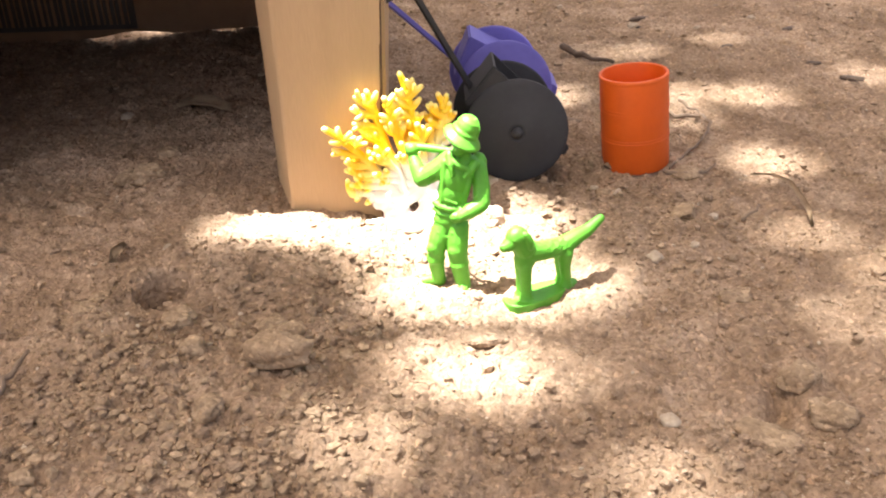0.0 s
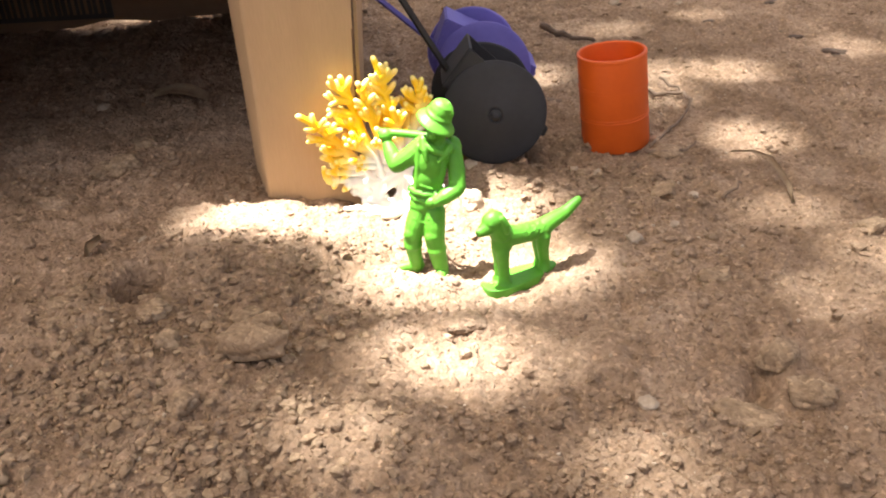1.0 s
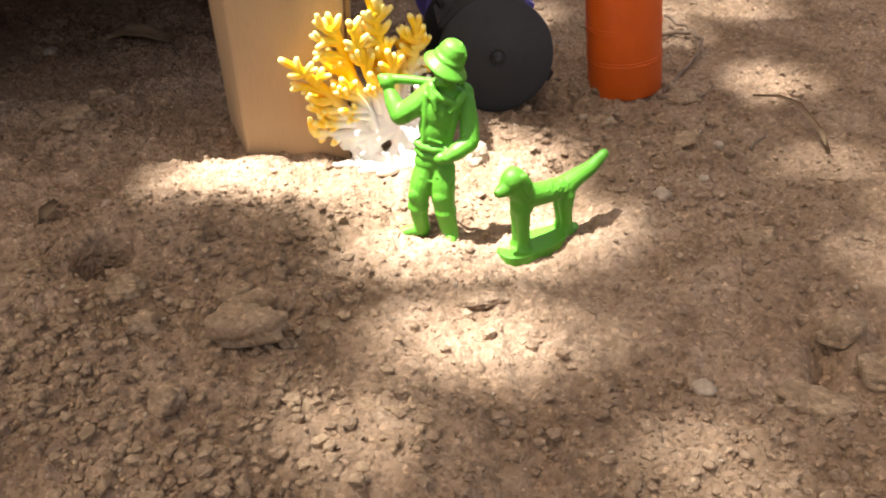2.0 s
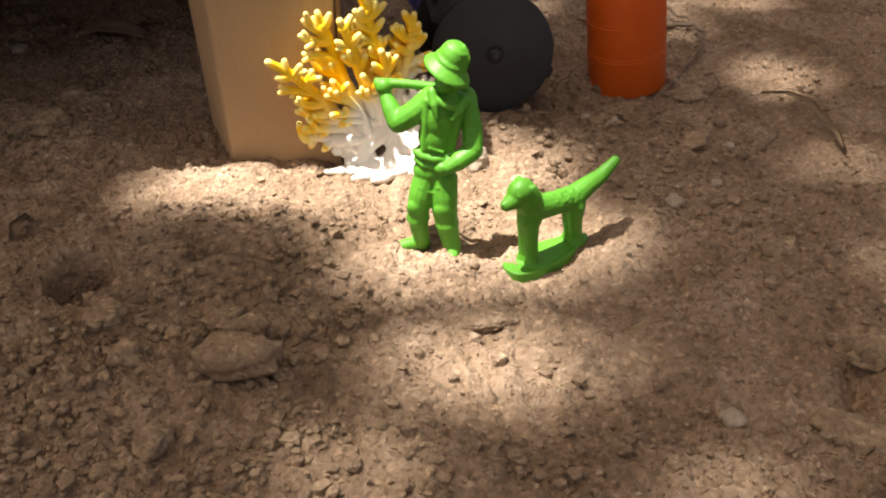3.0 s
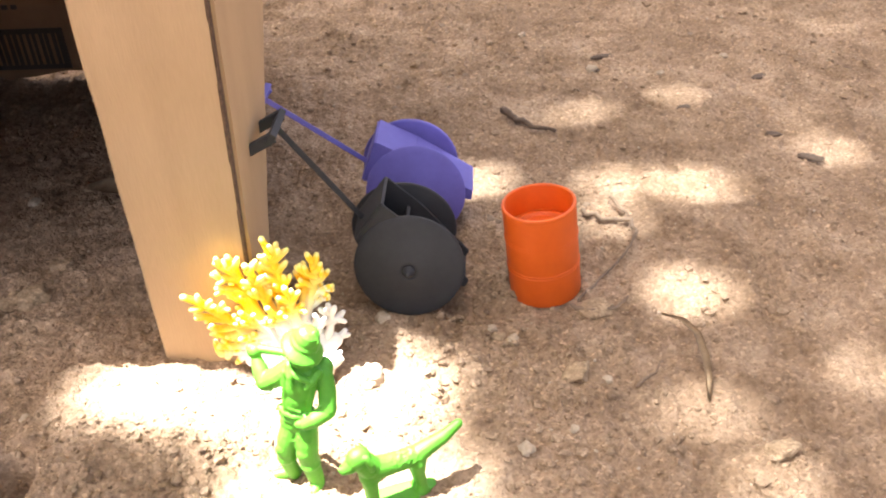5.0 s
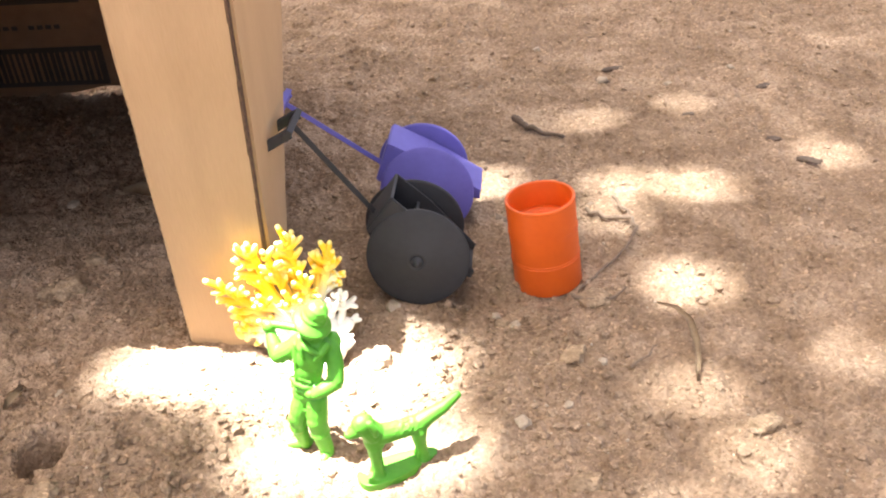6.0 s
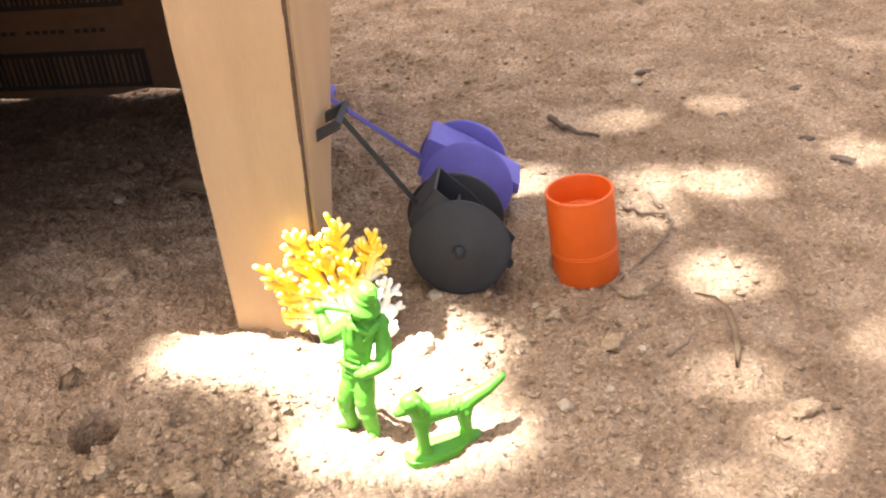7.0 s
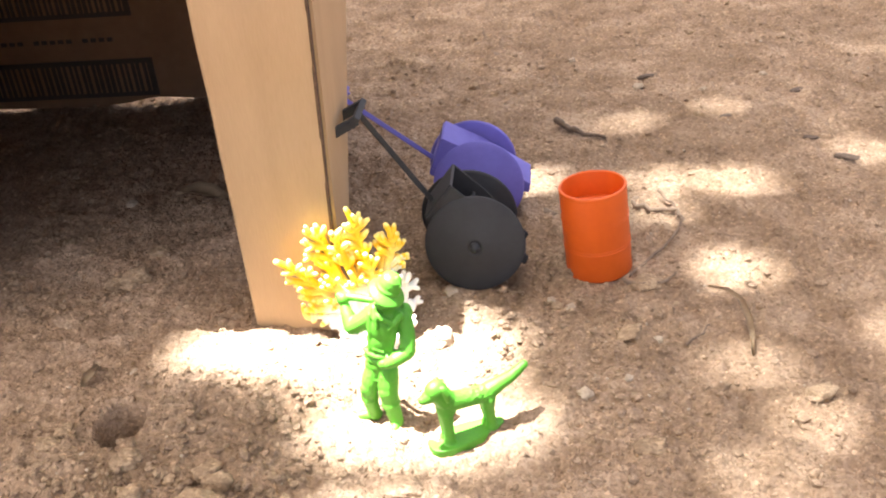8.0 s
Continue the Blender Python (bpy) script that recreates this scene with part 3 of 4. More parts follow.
        block(bm, (0.0125, 0.0020, 0.0036), T @ Matrix.Translation(s1 + Vector((-0.0050, y, -0.0024))) @ pose(0, 0, 0, 0, -24, 12), 0.0004)
        part("prong", bm, material, yoke, smooth=False)
    return c


cart("toy_cart", (0.0405, 0.0925, 0.0200), BLACK, "black plastic toy cart with disc wheels, leaning on the carton", 0)
cart("toy_cart", (0.0400, 0.1430, 0.0205), PURPLE, "purple plastic toy cart behind the black one", 17, True)


# ---- coral ----
coral = thing("toy_coral", (0.0, 0.050, 0.0), "branching plastic coral, white foot and yellow-orange branches with pale tips", "coral")
MM = 0.001


def fan(x, z, depth=0.0):
    """A place on the coral's fan, in millimetres: it leans back and its foot spreads forward."""
    low = max(0.0, 1 - z / 14)
    return Vector((x, -2.5 + 0.22 * x * (1 - low) - 4.9 * low - 0.2 * max(0.0, x) * low + depth, z)) * MM


def sprayed(p):
    return 0.02 + 0.62 * min(1.0, max(0.0, math.hypot(p.x - 0.002, p.z) - 0.0145 - 1.3 * max(0.0, p.x - 0.006)) / 0.028)


def coral_branch(stem, tips, depth, white=False):
    """A stem through points (x, z) with stubby twigs that end at the tips, in millimetres."""
    r = random.Random(len(stem) * 7 + int(depth * 10))
    tint = (lambda p: 0.02) if white else sprayed
    pale = 0.05 if white else 0.81
    bm = bmesh.new()
    n = len(stem)
    pts = [fan(x, z, depth * i / (n - 1)) for i, (x, z) in enumerate(stem)]
    fine = []
    for i in range(n - 1):                           # rounds the bends
        a, b, c, e = pts[max(i - 1, 0)], pts[i], pts[i + 1], pts[min(i + 2, n - 1)]
        for k in range(4):
            f = k / 4
            fine.append(b + (c - a) * 0.5 * f + (a - b * 2.5 + c * 2 - e * 0.5) * f * f + (b * 1.5 - a * 0.5 - c * 1.5 + e * 0.5) * f ** 3)
    fine.append(pts[-1])
    m = len(fine) - 1
    tube(bm, fine, [(2.3 - 1.25 * (i / m) ** 0.8) * MM * r.uniform(0.93, 1.07) for i in range(m + 1)], 10, [tint(p) if i < m else pale for i, p in enumerate(fine)])
    for x, z in tips:
        tip = fan(x, z, depth + r.uniform(-2.2, 1.6))
        root = min(fine, key=lambda p: (p - tip).length + 1.1 * max(0.0, p.z - tip.z + 0.0035))
        way = tip - root
        bend = Vector((-way.z, 0, way.x)) * r.uniform(-0.10, 0.10) + Vector((0, 0, -0.0005))
        line = [root, root.lerp(tip, 0.4) + bend, root.lerp(tip, 0.8) + bend * 0.5, tip]
        tube(bm, line, [1.65 * MM, 1.4 * MM, 1.15 * MM, 0.9 * MM], 9, [tint(line[0]), tint(line[1]), tint(line[2]) + (0 if white else 0.12), pale])
        if way.length > 0.0045:
            for f, s in ((0.45, 1), (0.75, -1))[:1 + (way.length > 0.0065)]:
                o = root.lerp(tip, f) + bend * 0.6
                side = Vector((-way.z, 0, way.x)).normalized() * s * (1 if r.random() < 0.6 else -1)
                q = o + (way.normalized() * 0.7 + side * 0.7 + Vector((0, r.uniform(-0.7, 0.3), 0.1))) * r.uniform(0.0021, 0.0034)
                tube(bm, [o, o.lerp(q, 0.6), q], [1.25 * MM, 1.05 * MM, 0.8 * MM], 8, [tint(o), tint(q) + (0 if white else 0.1), pale])
    part("branch", bm, CORAL, coral)


coral_branch([(-5, 6.3), (-12.3, 10.9), (-17, 12.6), (-20.6, 13)], [(-22.1, 17.5), (-18.5, 16), (-15.8, 9.4), (-19.5, 9.8)], -1.0)
coral_branch([(-3.1, 8.5), (-9.2, 16.2), (-14.3, 23.3), (-19.2, 29.8), (-23.7, 34.6), (-28.2, 38.2)],
             [(-19.6, 36.6), (-26.3, 33.6), (-25.7, 30.2), (-16.8, 33.6), (-21.9, 26.0), (-22, 22.4), (-14.0, 28.0), (-18.8, 19.0), (-23.8, 37.9), (-20.6, 16.9)], -1.5)
coral_branch([(-2.1, 10.2), (-4.6, 19.4), (-7.9, 28.5), (-10.3, 37), (-12, 43.3), (-13.6, 48.8)],
             [(-17.5, 47.2), (-10.4, 48.2), (-18.8, 43.2), (-18.3, 38.1), (-7.2, 37.6), (-15.3, 36), (-14.8, 44.6), (-13.2, 33)], 2.0)
coral_branch([(0.1, 14.6), (-1.9, 25.4), (-4.1, 34), (-5.8, 41.4), (-7.6, 47)], [(-4.6, 47.4), (-2.6, 42.8), (-8.9, 41.3), (-1.6, 36), (-7.6, 37)], -2.0)
coral_branch([(-1.3, 9.1), (-4.7, 18.5), (-8.3, 24.9), (-11.2, 30.5)], [(-13.2, 26.8), (-7.1, 29.3), (-12.2, 21.4), (-10, 18.8)], -4.0)
coral_branch([(3.5, 13.9), (2.6, 24.5), (1.7, 33.8), (0.9, 41.9), (-0.5, 49), (-2.1, 54.1)],
             [(2, 51.5), (5, 49), (-3.2, 48.4), (-3.2, 45.2), (4.2, 44.6), (-2.2, 41.2), (4.8, 39), (-2.0, 37)], 1.5)
coral_branch([(5.7, 13.4), (8.2, 23.4), (10.8, 31.2), (12.6, 38.9), (10.7, 45)], [(7, 41.6), (14.6, 41.4), (16.4, 37.4), (17.4, 32.4), (15.2, 29), (7.6, 36.6), (13.6, 44)], 2.5)
coral_branch([(4.4, 14.7), (4.6, 24.2), (4.0, 31.9), (3.2, 36.6)], [(7.4, 34.4), (8.2, 29.2), (0.8, 33), (1.2, 28.4)], -2.5)
coral_branch([(2.0, 12), (1.2, 20), (-0.8, 26.5), (-2.6, 31)], [(1.4, 29), (-4.2, 27)], -4.5)
coral_branch([(-3, 12), (-7.4, 22), (-12, 31), (-14.6, 37.5)], [(-16.6, 34), (-10.6, 36), (-14.4, 27), (-9, 29)], 4.0)
coral_branch([(1, 14), (0.4, 27), (-2.4, 37), (-3.8, 44.6)], [(-1, 46), (-6, 43), (0.8, 40), (-4.8, 36), (2, 33)], 4.5)
coral_branch([(6, 14), (7.4, 25), (8.2, 33), (8.6, 40.5)], [(10.4, 36.6), (5.8, 38), (11, 31), (5.4, 30)], 4.5)
coral_branch([(-6, 10), (-12.4, 17), (-17.4, 22), (-19.4, 26)], [(-17.6, 27), (-20.6, 20.6), (-15.6, 15)], 2.5)
coral_branch([(8.7, 2), (13.2, 9.9), (15.5, 18.2), (15.4, 25.4)], [(17.6, 25), (19.6, 20.3), (12.2, 21), (19.8, 13.6), (18.4, 9), (13.2, 25.6)], 0.0, True)
coral_branch([(7, 8), (10.2, 14), (12.2, 19.5), (11.4, 24)], [(9.2, 22), (14.4, 22.6)], -3.0, True)

# foot: rounded struts grown together, with holes between them
bm = bmesh.new()
for line, radius in (([(-12, 11), (-4, 10), (4, 13.5)], 1.9), ([(-5, 6.5), (3, 10.5), (6, 14)], 1.7), ([(-8, 3.5), (-2, 2), (4, 2.5)], 2.0), ([(4, 3), (9, 1), (13, 4)], 2.8),
                     ([(4, 3), (6.5, 9), (6, 15)], 2.3), ([(13, 4), (13, 10), (10, 14)], 2.4), ([(-4.5, 10), (-4.5, 4)], 1.8), ([(-1, 14.5), (3, 15), (7, 13)], 1.8), ([(9, 2), (8, -2)], 3.0),
                     ([(2, 2), (1, -2)], 2.6), ([(-6, 3), (-7, -1)], 2.0), ([(13, 9), (17, 12)], 2.0), ([(12, 4), (17, 7)], 2.0), ([(9, 6), (10, 11)], 2.2), ([(-9, 8), (-6, 13), (-3, 15)], 1.5)):
    tube(bm, [fan(x, z, -0.6) for x, z in line], [radius * 1.22 * MM] * len(line), 12)
holes = ((-2.4, 12.3, 2.3), (0.7, 6.0, 2.5), (4.2, 10.6, 1.9), (-6.2, 6.6, 2.0), (10.6, 7.0, 1.8))
for i in range(-13, 17):                             # thin web between the struts
    for k in range(0, 19):
        x, z = i + 0.5 * (k % 2), k * 0.95
        if all(math.hypot(x - a, z - b) > c for a, b, c in holes) and z < 16.5 - 0.028 * (x - 4) ** 2 and z > (3.0 - x) * 0.42 and z > (x - 9) * 1.2:
            ball(bm, fan(x, z), (1.25 * MM,) * 3, None, 1)
foot = part("foot", bm, CORAL, coral, "white rounded foot with holes")
grown = foot.modifiers.new("grown", "REMESH")
grown.mode, grown.voxel_size, grown.use_smooth_shade = "VOXEL", 0.0004, True
even = foot.modifiers.new("even", "SMOOTH")
even.factor, even.iterations = 0.5, 3
# flat fingers that lie on the soil in front
for line in ([(7, -12), (2, -14.5), (-4, -13.5), (-9, -12.2), (-15.6, -11.3)], [(-4.5, -13.5), (-6.5, -9.5), (-7.6, -6.4)], [(-8, -12.4), (-10, -9.6), (-11.8, -7)],
             [(-1, -14), (-4, -16), (-7.6, -16.2)], [(3, -14), (0.5, -17), (-2, -18)], [(-11, -12), (-13, -9.6)]):
    bm = bmesh.new()
    n = len(line)
    tube(bm, [(x * MM, y * MM, soil(x * MM, 0.05 + y * MM, 0.5) + 0.0017) for x, y in line], [(1.7 - 0.75 * i / (n - 1)) * MM for i in range(n)], 9, [0.03] * n)
    part("finger", bm, CORAL, coral)


# ---- green figures: each one moulded piece ----
def moulded(name, bm, place, label, category, voxel=0.00027):
    ob = part(name, bm, GREEN)
    ob.location = place
    m = ob.modifiers.new("mould", "REMESH")
    m.mode, m.voxel_size, m.use_smooth_shade = "VOXEL", voxel, True
    s = ob.modifiers.new("soften", "SMOOTH")
    s.factor, s.iterations = 0.5, 2
    return tagged(ob, label, category)


def limb(bm, *stations, n=14):
    """A limb through stations (x, y, z, radius), in millimetres."""
    tube(bm, [Vector(s[:3]) * MM for s in stations], [s[3] * MM for s in stations], n)


def lump(bm, x, y, z, rx, ry, rz, turn=None):
    ball(bm, Vector((x, y, z)) * MM, (rx * MM, ry * MM, rz * MM), turn)


bm = bmesh.new()
# loose trousers tucked into boots
limb(bm, (11.6, -0.8, 21, 3.6), (9.6, -1.8, 16.5, 3.4), (8.5, -2.4, 12.6, 3.0), (8.5, -1.8, 7, 2.5), (9.3, -0.8, 1.4, 2.0))
lump(bm, 8.0, -3.6, 14.0, 2.5, 1.7, 2.4)
limb(bm, (8.3, -2.2, 10.9, 3.0), (8.4, -2.1, 9.9, 3.2), (8.4, -2.0, 9.3, 2.8))
limb(bm, (9.6, 0.0, 1.3, 1.9), (5.5, -1.0, 1.5, 1.7), (0.4, -2.1, 1.2, 1.3))
limb(bm, (15.8, -1.6, 21, 3.8), (15.5, -3.0, 16, 3.7), (15.4, -3.8, 12.2, 3.3), (16.0, -4.0, 6.5, 2.8), (16.8, -4.0, 1.2, 2.3))
lump(bm, 15.0, -5.4, 13.6, 2.7, 1.7, 2.5)
limb(bm, (15.7, -4.0, 9.6, 3.1), (15.8, -4.0, 8.7, 3.3), (15.9, -4.0, 8.0, 2.9))
limb(bm, (17.0, -4.2, 1.1, 2.0), (16.3, -7.8, 0.9, 1.5))
# hips, rolled sash, trunk
lump(bm, 13.2, -1.0, 22.8, 5.3, 3.7, 4.2)
lump(bm, 13.6, -1.0, 27.6, 5.0, 3.5, 3.2)
limb(bm, (8.9, -1.4, 28.4, 1.0), (10.6, -3.3, 27.9, 1.1), (13.6, -4.2, 27.3, 1.1), (16.8, -4.0, 27.2, 1.1), (18.8, -2.0, 27.8, 1.0))
limb(bm, (8.8, -1.4, 26.4, 0.8), (10.4, -3.3, 25.6, 0.9), (13.6, -4.1, 25.0, 0.9))
lump(bm, 14.6, -0.8, 31.8, 4.9, 3.4, 5.2)
lump(bm, 16.0, -0.4, 36.2, 5.4, 3.5, 5.0)
lump(bm, 17.6, 0.2, 39.6, 6.2, 3.4, 3.6)
lump(bm, 15.8, -2.4, 36.0, 4.4, 2.2, 5.4)
lump(bm, 14.4, -2.4, 31.2, 4.4, 2.2, 4.6)
# open coat: two edges, wide collar with points
limb(bm, (12.6, -2.2, 42.0, 1.0), (12.0, -2.8, 36.5, 1.1), (11.2, -3.0, 29.6, 1.0))
limb(bm, (21.0, -2.2, 39.4, 1.0), (19.8, -2.9, 34.5, 1.1), (18.2, -3.0, 29.2, 1.0))
limb(bm, (14.4, -1.8, 44.0, 1.5), (14.5, -3.8, 41.4, 1.2), (15.0, -4.7, 38.6, 0.6))
limb(bm, (15.0, -3.0, 42.6, 1.2), (17.4, -3.9, 41.4, 1.2), (19.8, -4.2, 40.2, 0.9))
limb(bm, (22.4, -1.8, 41.0, 1.4), (20.8, -3.9, 39.6, 1.2), (19.0, -4.8, 38.0, 0.6))
for a, b in (((12.4, -4.3, 30.4), (16.0, -4.7, 29.2)), ((9.4, -4.2, 19.6), (12.0, -4.6, 18.2)), ((14.0, -5.2, 19.8), (17.6, -5.6, 18.6))):
    limb(bm, (*a, 0.45), (*b, 0.35), n=6)
limb(bm, (14.0, 0.2, 42.0, 2.6), (18.6, 0.4, 41.2, 2.6), (23.0, 0.8, 38.8, 2.8))
lump(bm, 23.6, 2.4, 39.4, 2.5, 2.6, 3.4)
# arm bent up to the stick on the shoulder
limb(bm, (14.0, 0.0, 41.6, 3.0), (9.4, 0.4, 38.0, 3.1), (5.0, 1.2, 35.4, 2.8))
limb(bm, (4.8, 1.3, 35.5, 2.7), (3.4, 3.2, 38.4, 2.3), (2.4, 5.0, 41.0, 1.6))
limb(bm, (8.2, -2.0, 38.4, 0.5), (7.0, -1.5, 34.6, 0.5), n=6)
limb(bm, (11.2, -2.4, 40.6, 0.5), (10.0, -2.2, 36.6, 0.5), n=6)
lump(bm, 2.1, 5.6, 43.0, 2.2, 2.0, 2.2)
limb(bm, (0.8, 6.2, 43.9, 1.25), (8.0, 5.2, 43.4, 1.2), (16.0, 4.0, 42.6, 1.1))
# arm bent to the waist
limb(bm, (23.2, 0.8, 38.4, 2.8), (23.9, -1.0, 33.5, 2.7), (23.7, -3.2, 28.6, 2.6))
limb(bm, (23.5, -3.4, 28.3, 2.5), (19.6, -5.0, 26.6, 2.3), (17.2, -5.4, 25.5, 1.8))
lump(bm, 15.6, -5.0, 24.9, 2.2, 1.4, 1.8)
limb(bm, (24.4, -3.4, 32.4, 0.5), (21.6, -4.4, 30.8, 0.5), n=6)
# neck, head and brimmed hat
limb(bm, (18.6, 0.4, 40.0, 2.8), (18.8, 0.2, 45.0, 2.7))
lump(bm, 18.8, 0.0, 47.2, 3.4, 3.7, 4.2)
lump(bm, 17.6, -2.2, 45.4, 2.0, 1.6, 1.9)
lump(bm, 18.2, -3.7, 47.0, 0.7, 0.8, 1.0)
hat = Matrix.Translation(Vector((19.3, 0.4, 49.4)) * MM) @ pose(0, 0, 0, 7, 29, 0)
lathe(bm, [(0.0, 0.0064), (0.0017, 0.0062), (0.0030, 0.0052), (0.0036, 0.0036), (0.0038, 0.0018), (0.0041, 0.0010), (0.0062, -0.0010), (0.0066, -0.0018), (0.0060, -0.0021), (0.0034, -0.0006), (0.0, -0.0006)], 32, hat)
lathe(bm, [(0.0, 0.0008), (0.0041, 0.0008), (0.0044, 0.0014), (0.0040, 0.0021), (0.0, 0.0021)], 32, hat)
tube(bm, [hat @ Vector(p) for p in ((0.0036, -0.002, 0.0012), (0.0032, -0.0018, 0.0045), (0.001, -0.0005, 0.0066))], [0.0004, 0.0004, 0.0003], 6)   # seam
for v in bm.verts:                                   # the figure leans back a little, its hat turned to one side
    v.co.x -= 0.030 * v.co.z * min(1.0, max(0.0, (v.co.x - 0.006) / 0.012))
    v.co.y += 0.045 * v.co.z
moulded("toy_figure", bm, (0.0, 0.0, 0.0), "green plastic toy figure in a brimmed hat shouldering a stick", "toy figure")

# dog: head level, tail raised, legs cast in pairs on an egg-shaped plate
TURN = pose(0, 0, 0, 0, 0, 29.5)
DOG = Matrix.Translation((0.0415, -0.0108, 0.0)) @ TURN
bm = bmesh.new()


def dog_limb(*stations):
    tube(bm, [DOG @ (Vector(s[:3]) * MM) for s in stations], [s[3] * MM for s in stations], 14)


def dog_lump(x, y, z, rx, ry, rz, sub=3):
    ball(bm, DOG @ (Vector((x, y, z)) * MM), (rx * MM, ry * MM, rz * MM), TURN, sub)


dog_limb((-6.5, 0, 16.9, 3.5), (-2.0, 0, 15.9, 3.1), (3.0, 0, 15.3, 3.0), (7.6, 0, 14.9, 3.0))
dog_lump(-7.4, 0, 15.4, 3.5, 3.1, 4.8)
dog_limb((-7.4, 0, 18.0, 3.6), (-9.6, 0, 21.6, 3.3))
dog_lump(-10.3, 0, 22.9, 3.7, 3.2, 3.5)
dog_limb((-11.4, 0, 21.9, 2.6), (-13.4, 0, 21.2, 2.2), (-14.8, 0, 20.8, 1.6))
dog_lump(-15.6, 0, 21.3, 0.9, 0.9, 0.8)
for side in (-1, 1):
    dog_limb((-8.9, side * 2.8, 24.6, 1.0), (-8.0, side * 3.3, 22.4, 1.2), (-7.8, side * 3.3, 20.2, 0.9))
    dog_lump(-12.6, side * 2.1, 23.3, 0.6, 0.5, 0.5, 2)
    dog_limb((-8.0, side * 1.1, 13.5, 2.2), (-7.8, side * 1.2, 8.0, 1.75), (-7.6, side * 1.3, 3.6, 1.7), (-7.8, side * 1.5, 1.4, 2.2))
    dog_limb((6.8, side * 1.1, 13.2, 2.6), (6.8, side * 1.2, 9.0, 1.9), (7.4, side * 1.2, 4.2, 1.6), (7.2, side * 1.4, 1.4, 2.1))
dog_limb((7.8, 0, 15.4, 3.0), (11.5, 0, 16.6, 2.5), (16.0, 0, 17.8, 2.0), (20.9, 0, 20.6, 1.4))
for k in range(260):                                 # fine tufts of the coat
    a, x = rng.uniform(-2.1, 2.1), rng.uniform(-8.0, 8.5)
    dog_lump(x, 2.9 * math.sin(a), 15.75 - 0.11 * x + 2.9 * math.cos(a), 0.42, 0.36, 0.36, 1)
ring = []
for k in range(36):
    a = 2 * math.pi * k / 36
    x = -1.0 + 13.4 * math.cos(a)
    ring.append((x * MM, (4.9 - 0.13 * (x + 1)) * math.copysign(abs(math.sin(a)) ** 0.75, math.sin(a)) * MM))
lo = [bm.verts.new(DOG @ Vector((x, y, -0.0015))) for x, y in ring]
hi = [bm.verts.new(DOG @ Vector((x, y, 0.0018))) for x, y in ring]
for k in range(36):
    bm.faces.new((lo[k], lo[(k + 1) % 36], hi[(k + 1) % 36], hi[k]))
bm.faces.new(lo[::-1])
bm.faces.new(hi)
moulded("toy_dog", bm, (0.0, 0.0, 0.0008), "green plastic toy dog with raised tail on an oval plate", "toy dog")


# ---- single stones, clods, twigs and dry leaves ----
def stone(name, x, y, size, material, label, category, seed, sink=0.22, turn=0.0, sub=4):
    bm = rock_mesh(seed, sub, 0.26, 2)
    for v in bm.verts:
        v.co *= 1 + 0.05 * noise.noise(v.co * 7 + Vector((seed, 0, 0))) + 0.03 * noise.noise(v.co * 15)
    bmesh.ops.transform(bm, matrix=Matrix.Diagonal((*size, 1)), verts=bm.verts)
    ob = part(name, bm, material)
    lift = size[2] * (1 - 2 * sink)
    ob.matrix_world = Matrix.Translation((x, y, soil(x, y) + lift * 0.8)) @ pose(0, 0, 0, 0, 0, turn)
    return tagged(ob, label, category, "loose stones")


CLOD_L, STONE_L, PALE_L = "flat brown clod of dried soil", "rounded brown stone half sunk in the soil", "small pale pebble on the soil"
for i, (x, y, s, t) in enumerate([(-0.0345, -0.0520, (0.0104, 0.0052, 0.0066), -6), (-0.0335, -0.0390, (0.0052, 0.0034, 0.0040), 5), (0.021, -0.036, (0.0080, 0.0045, 0.0020), 10),
                                  (-0.066, -0.027, (0.0042, 0.0036, 0.0024), 30), (-0.106, 0.087, (0.0075, 0.0060, 0.0040), 20), (-0.115, 0.086, (0.0050, 0.0045, 0.0032), 60),
                                  (-0.123, 0.057, (0.0085, 0.0050, 0.0030), -15), (0.029, 0.041, (0.0052, 0.0044, 0.0042), 20), (0.098, 0.043, (0.0056, 0.0048, 0.0034), 70),
                                  (0.108, 0.079, (0.0075, 0.0055, 0.0022), 20), (-0.103, 0.108, (0.0055, 0.0042, 0.0030), 15), (0.156, 0.006, (0.0060, 0.0048, 0.0034), 25), (0.098, -0.020, (0.0060, 0.0042, 0.0026), 25), (-0.095, -0.012, (0.0036, 0.0034, 0.0030), 0), (-0.097, -0.020, (0.0040, 0.0035, 0.0028), 10),
                                  (-0.067, -0.030, (0.0050, 0.0038, 0.0026), 20), (-0.040, -0.031, (0.0050, 0.0040, 0.0026), 50), (-0.017, -0.047, (0.0026, 0.0022, 0.0018), 0),
                                  (0.1035, -0.0610, (0.0066, 0.0050, 0.0042), 30), (0.0890, -0.0800, (0.0080, 0.0060, 0.0030), -20), (0.1060, -0.0760, (0.0055, 0.0070, 0.0036), 55), (-0.060, -0.0440, (0.0046, 0.0036, 0.0034), 15), (-0.050, -0.0700, (0.0046, 0.0040, 0.0034), 40)]):
    stone("soil_clod" if i in (0, 1, 2, 6) else "stone", x, y, s, CLOD if i in (2, 6) else PALE_STONE if i == 7 else STONE, CLOD_L if i in (0, 1, 2, 6) else "pale round stone beside the toy coral" if i == 7 else STONE_L, "clod" if i in (0, 1, 2, 6) else "stone", 40 + i, 0.0 if i < 2 else 0.38 if i == 2 else 0.22, turn=t)
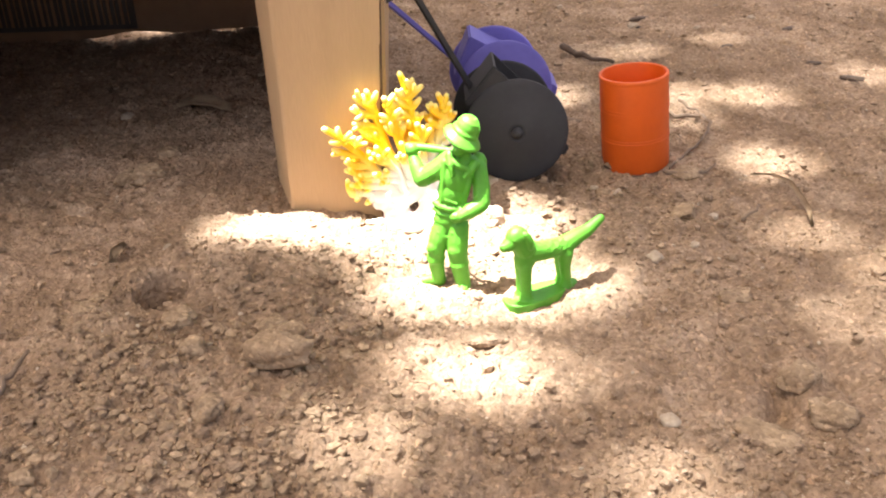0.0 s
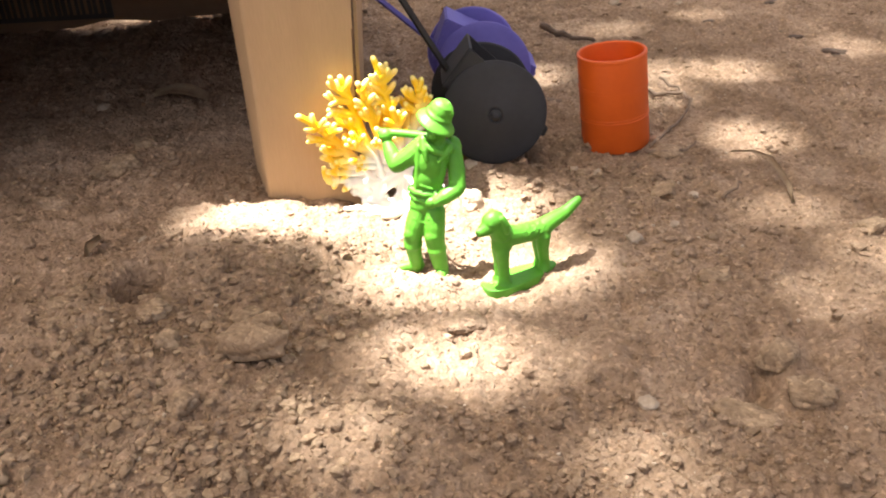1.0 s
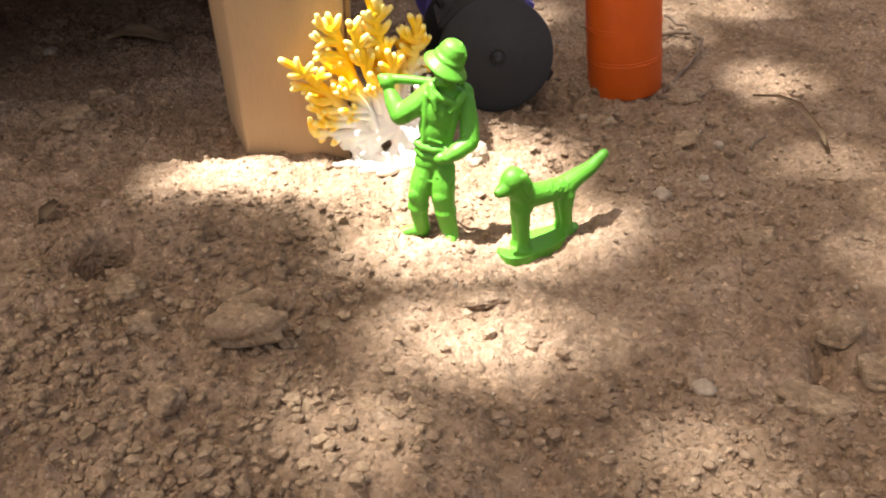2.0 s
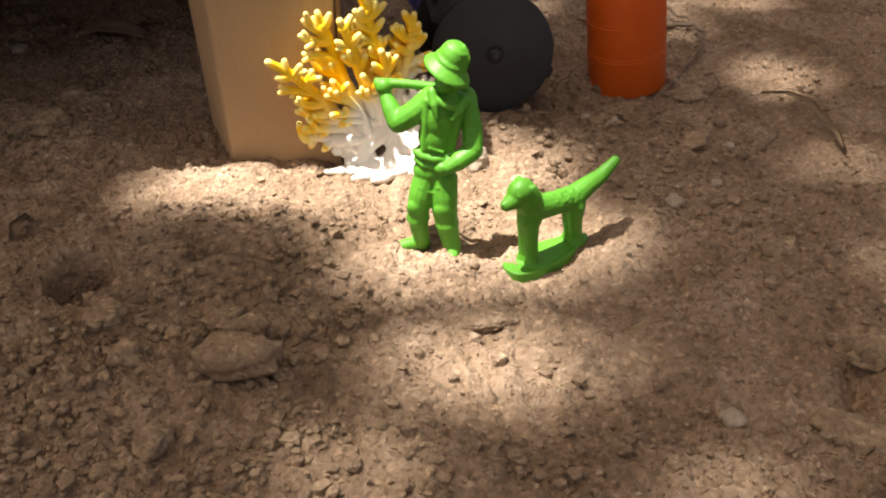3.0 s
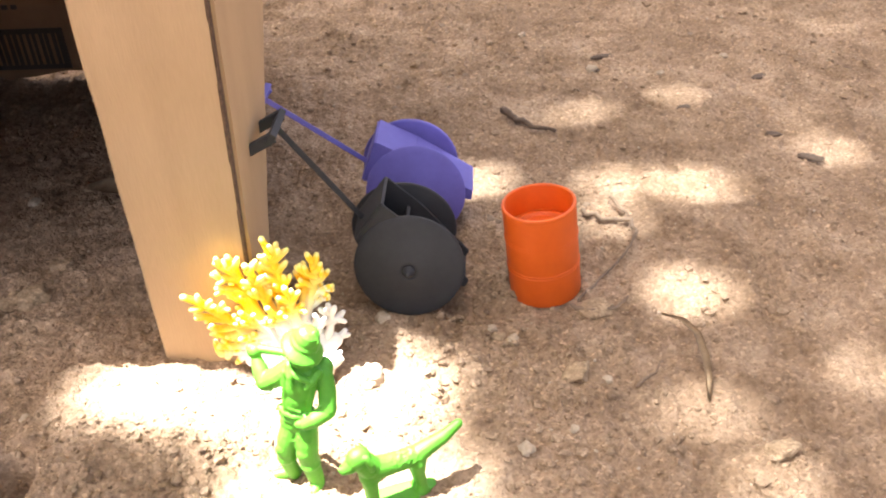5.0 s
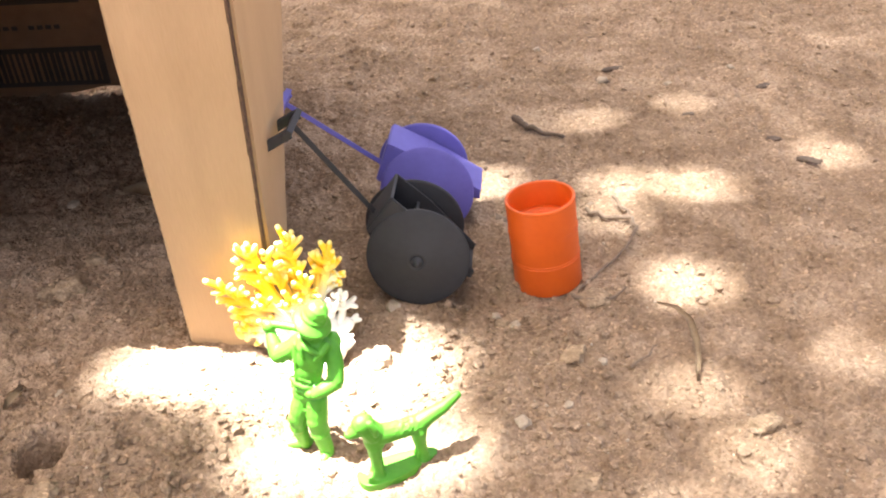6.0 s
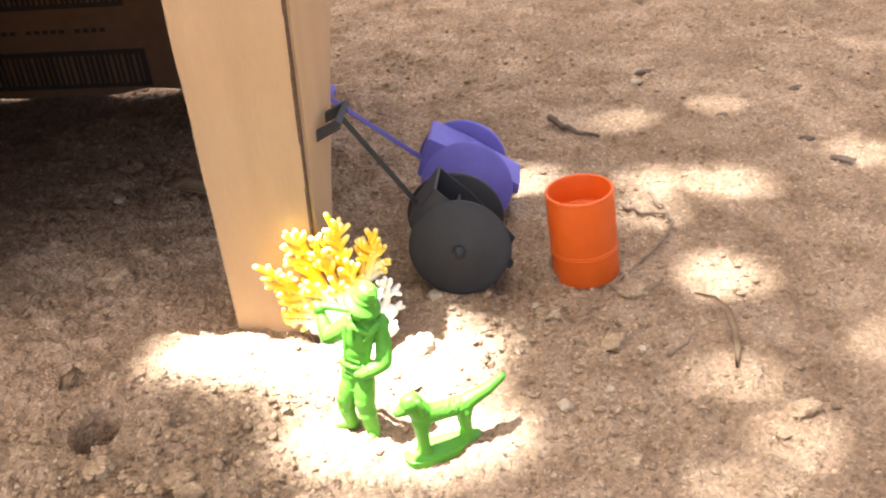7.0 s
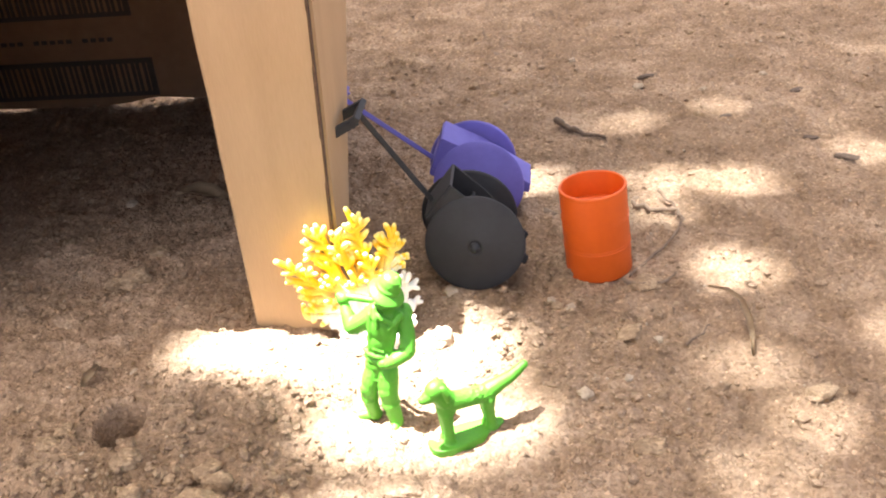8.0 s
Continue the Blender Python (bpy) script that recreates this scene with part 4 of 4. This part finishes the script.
for i, (x, y, r) in enumerate([(0.066, -0.075, 0.0024), (-0.060, -0.075, 0.0020), (-0.082, 0.020, 0.0017), (0.030, 0.073, 0.0030), (0.072, 0.063, 0.0026), (0.126, 0.284, 0.003), (0.077, 0.061, 0.0022),
                               (-0.083, 0.022, 0.0014), (0.070, 0.069, 0.0018), (0.162, 0.276, 0.0022), (-0.091, -0.089, 0.0028), (0.040, 0.030, 0.0020), (0.020, 0.026, 0.0018), (-0.150, 0.120, 0.0028), (-0.135, 0.16, 0.003), (0.2, 0.3, 0.002), (0.03, 0.30, 0.003), (0.09, 0.34, 0.0025), (0.080, 0.007, 0.0026), (0.105, 0.007, 0.0015), (0.108, 0.0405, 0.0016), (0.095, 0.016, 0.0016)]):
    stone("pebble", x, y, (r * 1.2, r, r * 0.8), PALE_STONE if i % 3 != 1 else STONE, PALE_L, "pebble", 80 + i, turn=37 * i, sub=3)


for i, (x, y, s, t) in enumerate([(0.126, 0.284, (0.0060, 0.0022, 0.0009), -20), (0.166, 0.231, (0.0040, 0.0020, 0.0010), 10), (0.212, 0.268, (0.0050, 0.0030, 0.0010), 40), (0.215, 0.186, (0.0070, 0.0026, 0.0010), -25), (0.133, 0.301, (0.0065, 0.0024, 0.0012), 5), (0.203, 0.205, (0.0050, 0.0022, 0.0010), -15)]):
    ob = stone("bark_chip", x, y, s, BARK, "flat dark chip of bark on the soil", "bark chip", 140 + i, 0.1, t, 3)
    ob["group"] = "bark chips"


def twig(pts, radius, wave=0.0006, seed=0):
    r = random.Random(seed)
    line = []
    for (x, y, lift), (x2, y2, l2) in zip(pts, pts[1:]):
        for k in range(4):
            f = k / 4
            px, py = x + (x2 - x) * f + r.uniform(-wave, wave), y + (y2 - y) * f + r.uniform(-wave, wave)
            line.append((px, py, soil(px, py, 0.6) + lift + (l2 - lift) * f + radius * 0.6))
    x, y, lift = pts[-1]
    line.append((x, y, soil(x, y, 0.6) + lift + radius * 0.6))
    bm = bmesh.new()
    n = len(line)
    tube(bm, line, [radius * (1.0 - 0.55 * i / (n - 1)) * r.uniform(0.85, 1.15) for i in range(n)], 8)
    return bm


def twig_thing(pts, radius, label, seed, material=DRY_TWIG):
    bm = twig(pts, radius, seed=seed)
    tagged(part("twig", bm, material), label, "twig", "fallen twigs")


twig_thing([(0.0775, 0.223, 0.004), (0.084, 0.217, 0.002), (0.091, 0.212, 0.0012), (0.101, 0.209, 0.0005)], 0.0020, "short dark broken twig on the soil", 1, BARK)
twig_thing([(0.108, 0.139, 0.002), (0.118, 0.133, 0.0015), (0.127, 0.132, 0.002), (0.1285, 0.122, 0.003), (0.124, 0.113, 0.002), (0.114, 0.099, 0.001), (0.102, 0.083, 0.001)], 0.0010, "thin bent twig lying behind the barrel", 2)
twig_thing([(0.121, 0.147, 0.004), (0.125, 0.138, 0.003), (0.127, 0.131, 0.002)], 0.0007, "thin bent twig lying behind the barrel", 3)
twig_thing([(0.099, 0.080, 0.001), (0.106, 0.0755, 0.001), (0.114, 0.0775, 0.001), (0.120, 0.083, 0.002)], 0.0009, "thin bent twig lying behind the barrel", 6)
twig_thing([(0.118, 0.038, 0.001), (0.124, 0.043, 0.002), (0.128, 0.050, 0.001)], 0.0006, "thin dry stalk on the soil", 4)
twig_thing([(-0.110, -0.058, 0.001), (-0.109, -0.050, 0.002), (-0.107, -0.040, 0.002)], 0.0012, "short dry brown stalk", 5)


def dry_leaf(pts, width, label, curl=0.3):
    """A narrow leaf along pts (x, y, lift), cupped along its midrib."""
    bm = bmesh.new()
    rows = []
    n = len(pts)
    for i, (x, y, lift) in enumerate(pts):
        a, b = pts[max(i - 1, 0)], pts[min(i + 1, n - 1)]
        t = Vector((b[0] - a[0], b[1] - a[1], 0)).normalized()
        s = Vector((-t.y, t.x, 0))
        w = width * math.sin(math.pi * (0.08 + 0.84 * i / (n - 1))) ** 0.7
        c = Vector((x, y, soil(x, y, 0.6) + lift))
        rows.append([bm.verts.new(c + s * w * k + Vector((0, 0, curl * width * k * k))) for k in (-1, -0.5, 0, 0.5, 1)])
    for p, q in zip(rows, rows[1:]):
        for k in range(4):
            bm.faces.new((p[k], p[k + 1], q[k + 1], q[k]))
    bmesh.ops.solidify(bm, geom=bm.faces[:], thickness=0.00025)
    return tagged(part("dry_leaf", bm, DRY_LEAF), label, "leaf", "fallen leaves")


dry_leaf([(0.131, 0.073, 0.003), (0.137, 0.067, 0.005), (0.1405, 0.058, 0.005), (0.1415, 0.048, 0.004), (0.1405, 0.037, 0.003), (0.139, 0.028, 0.0015)], 0.0014, "narrow curled dry brown leaf", 0.5)
dry_leaf([(-0.112, 0.165, 0.002), (-0.104, 0.164, 0.004), (-0.095, 0.160, 0.004), (-0.086, 0.159, 0.002)], 0.006, "curled dry brown leaf on shaded soil", 0.5)
dry_leaf([(-0.099, 0.013, 0.001), (-0.0985, 0.018, 0.003), (-0.097, 0.024, 0.002)], 0.0024, "curled dry brown leaf on shaded soil", 0.5)
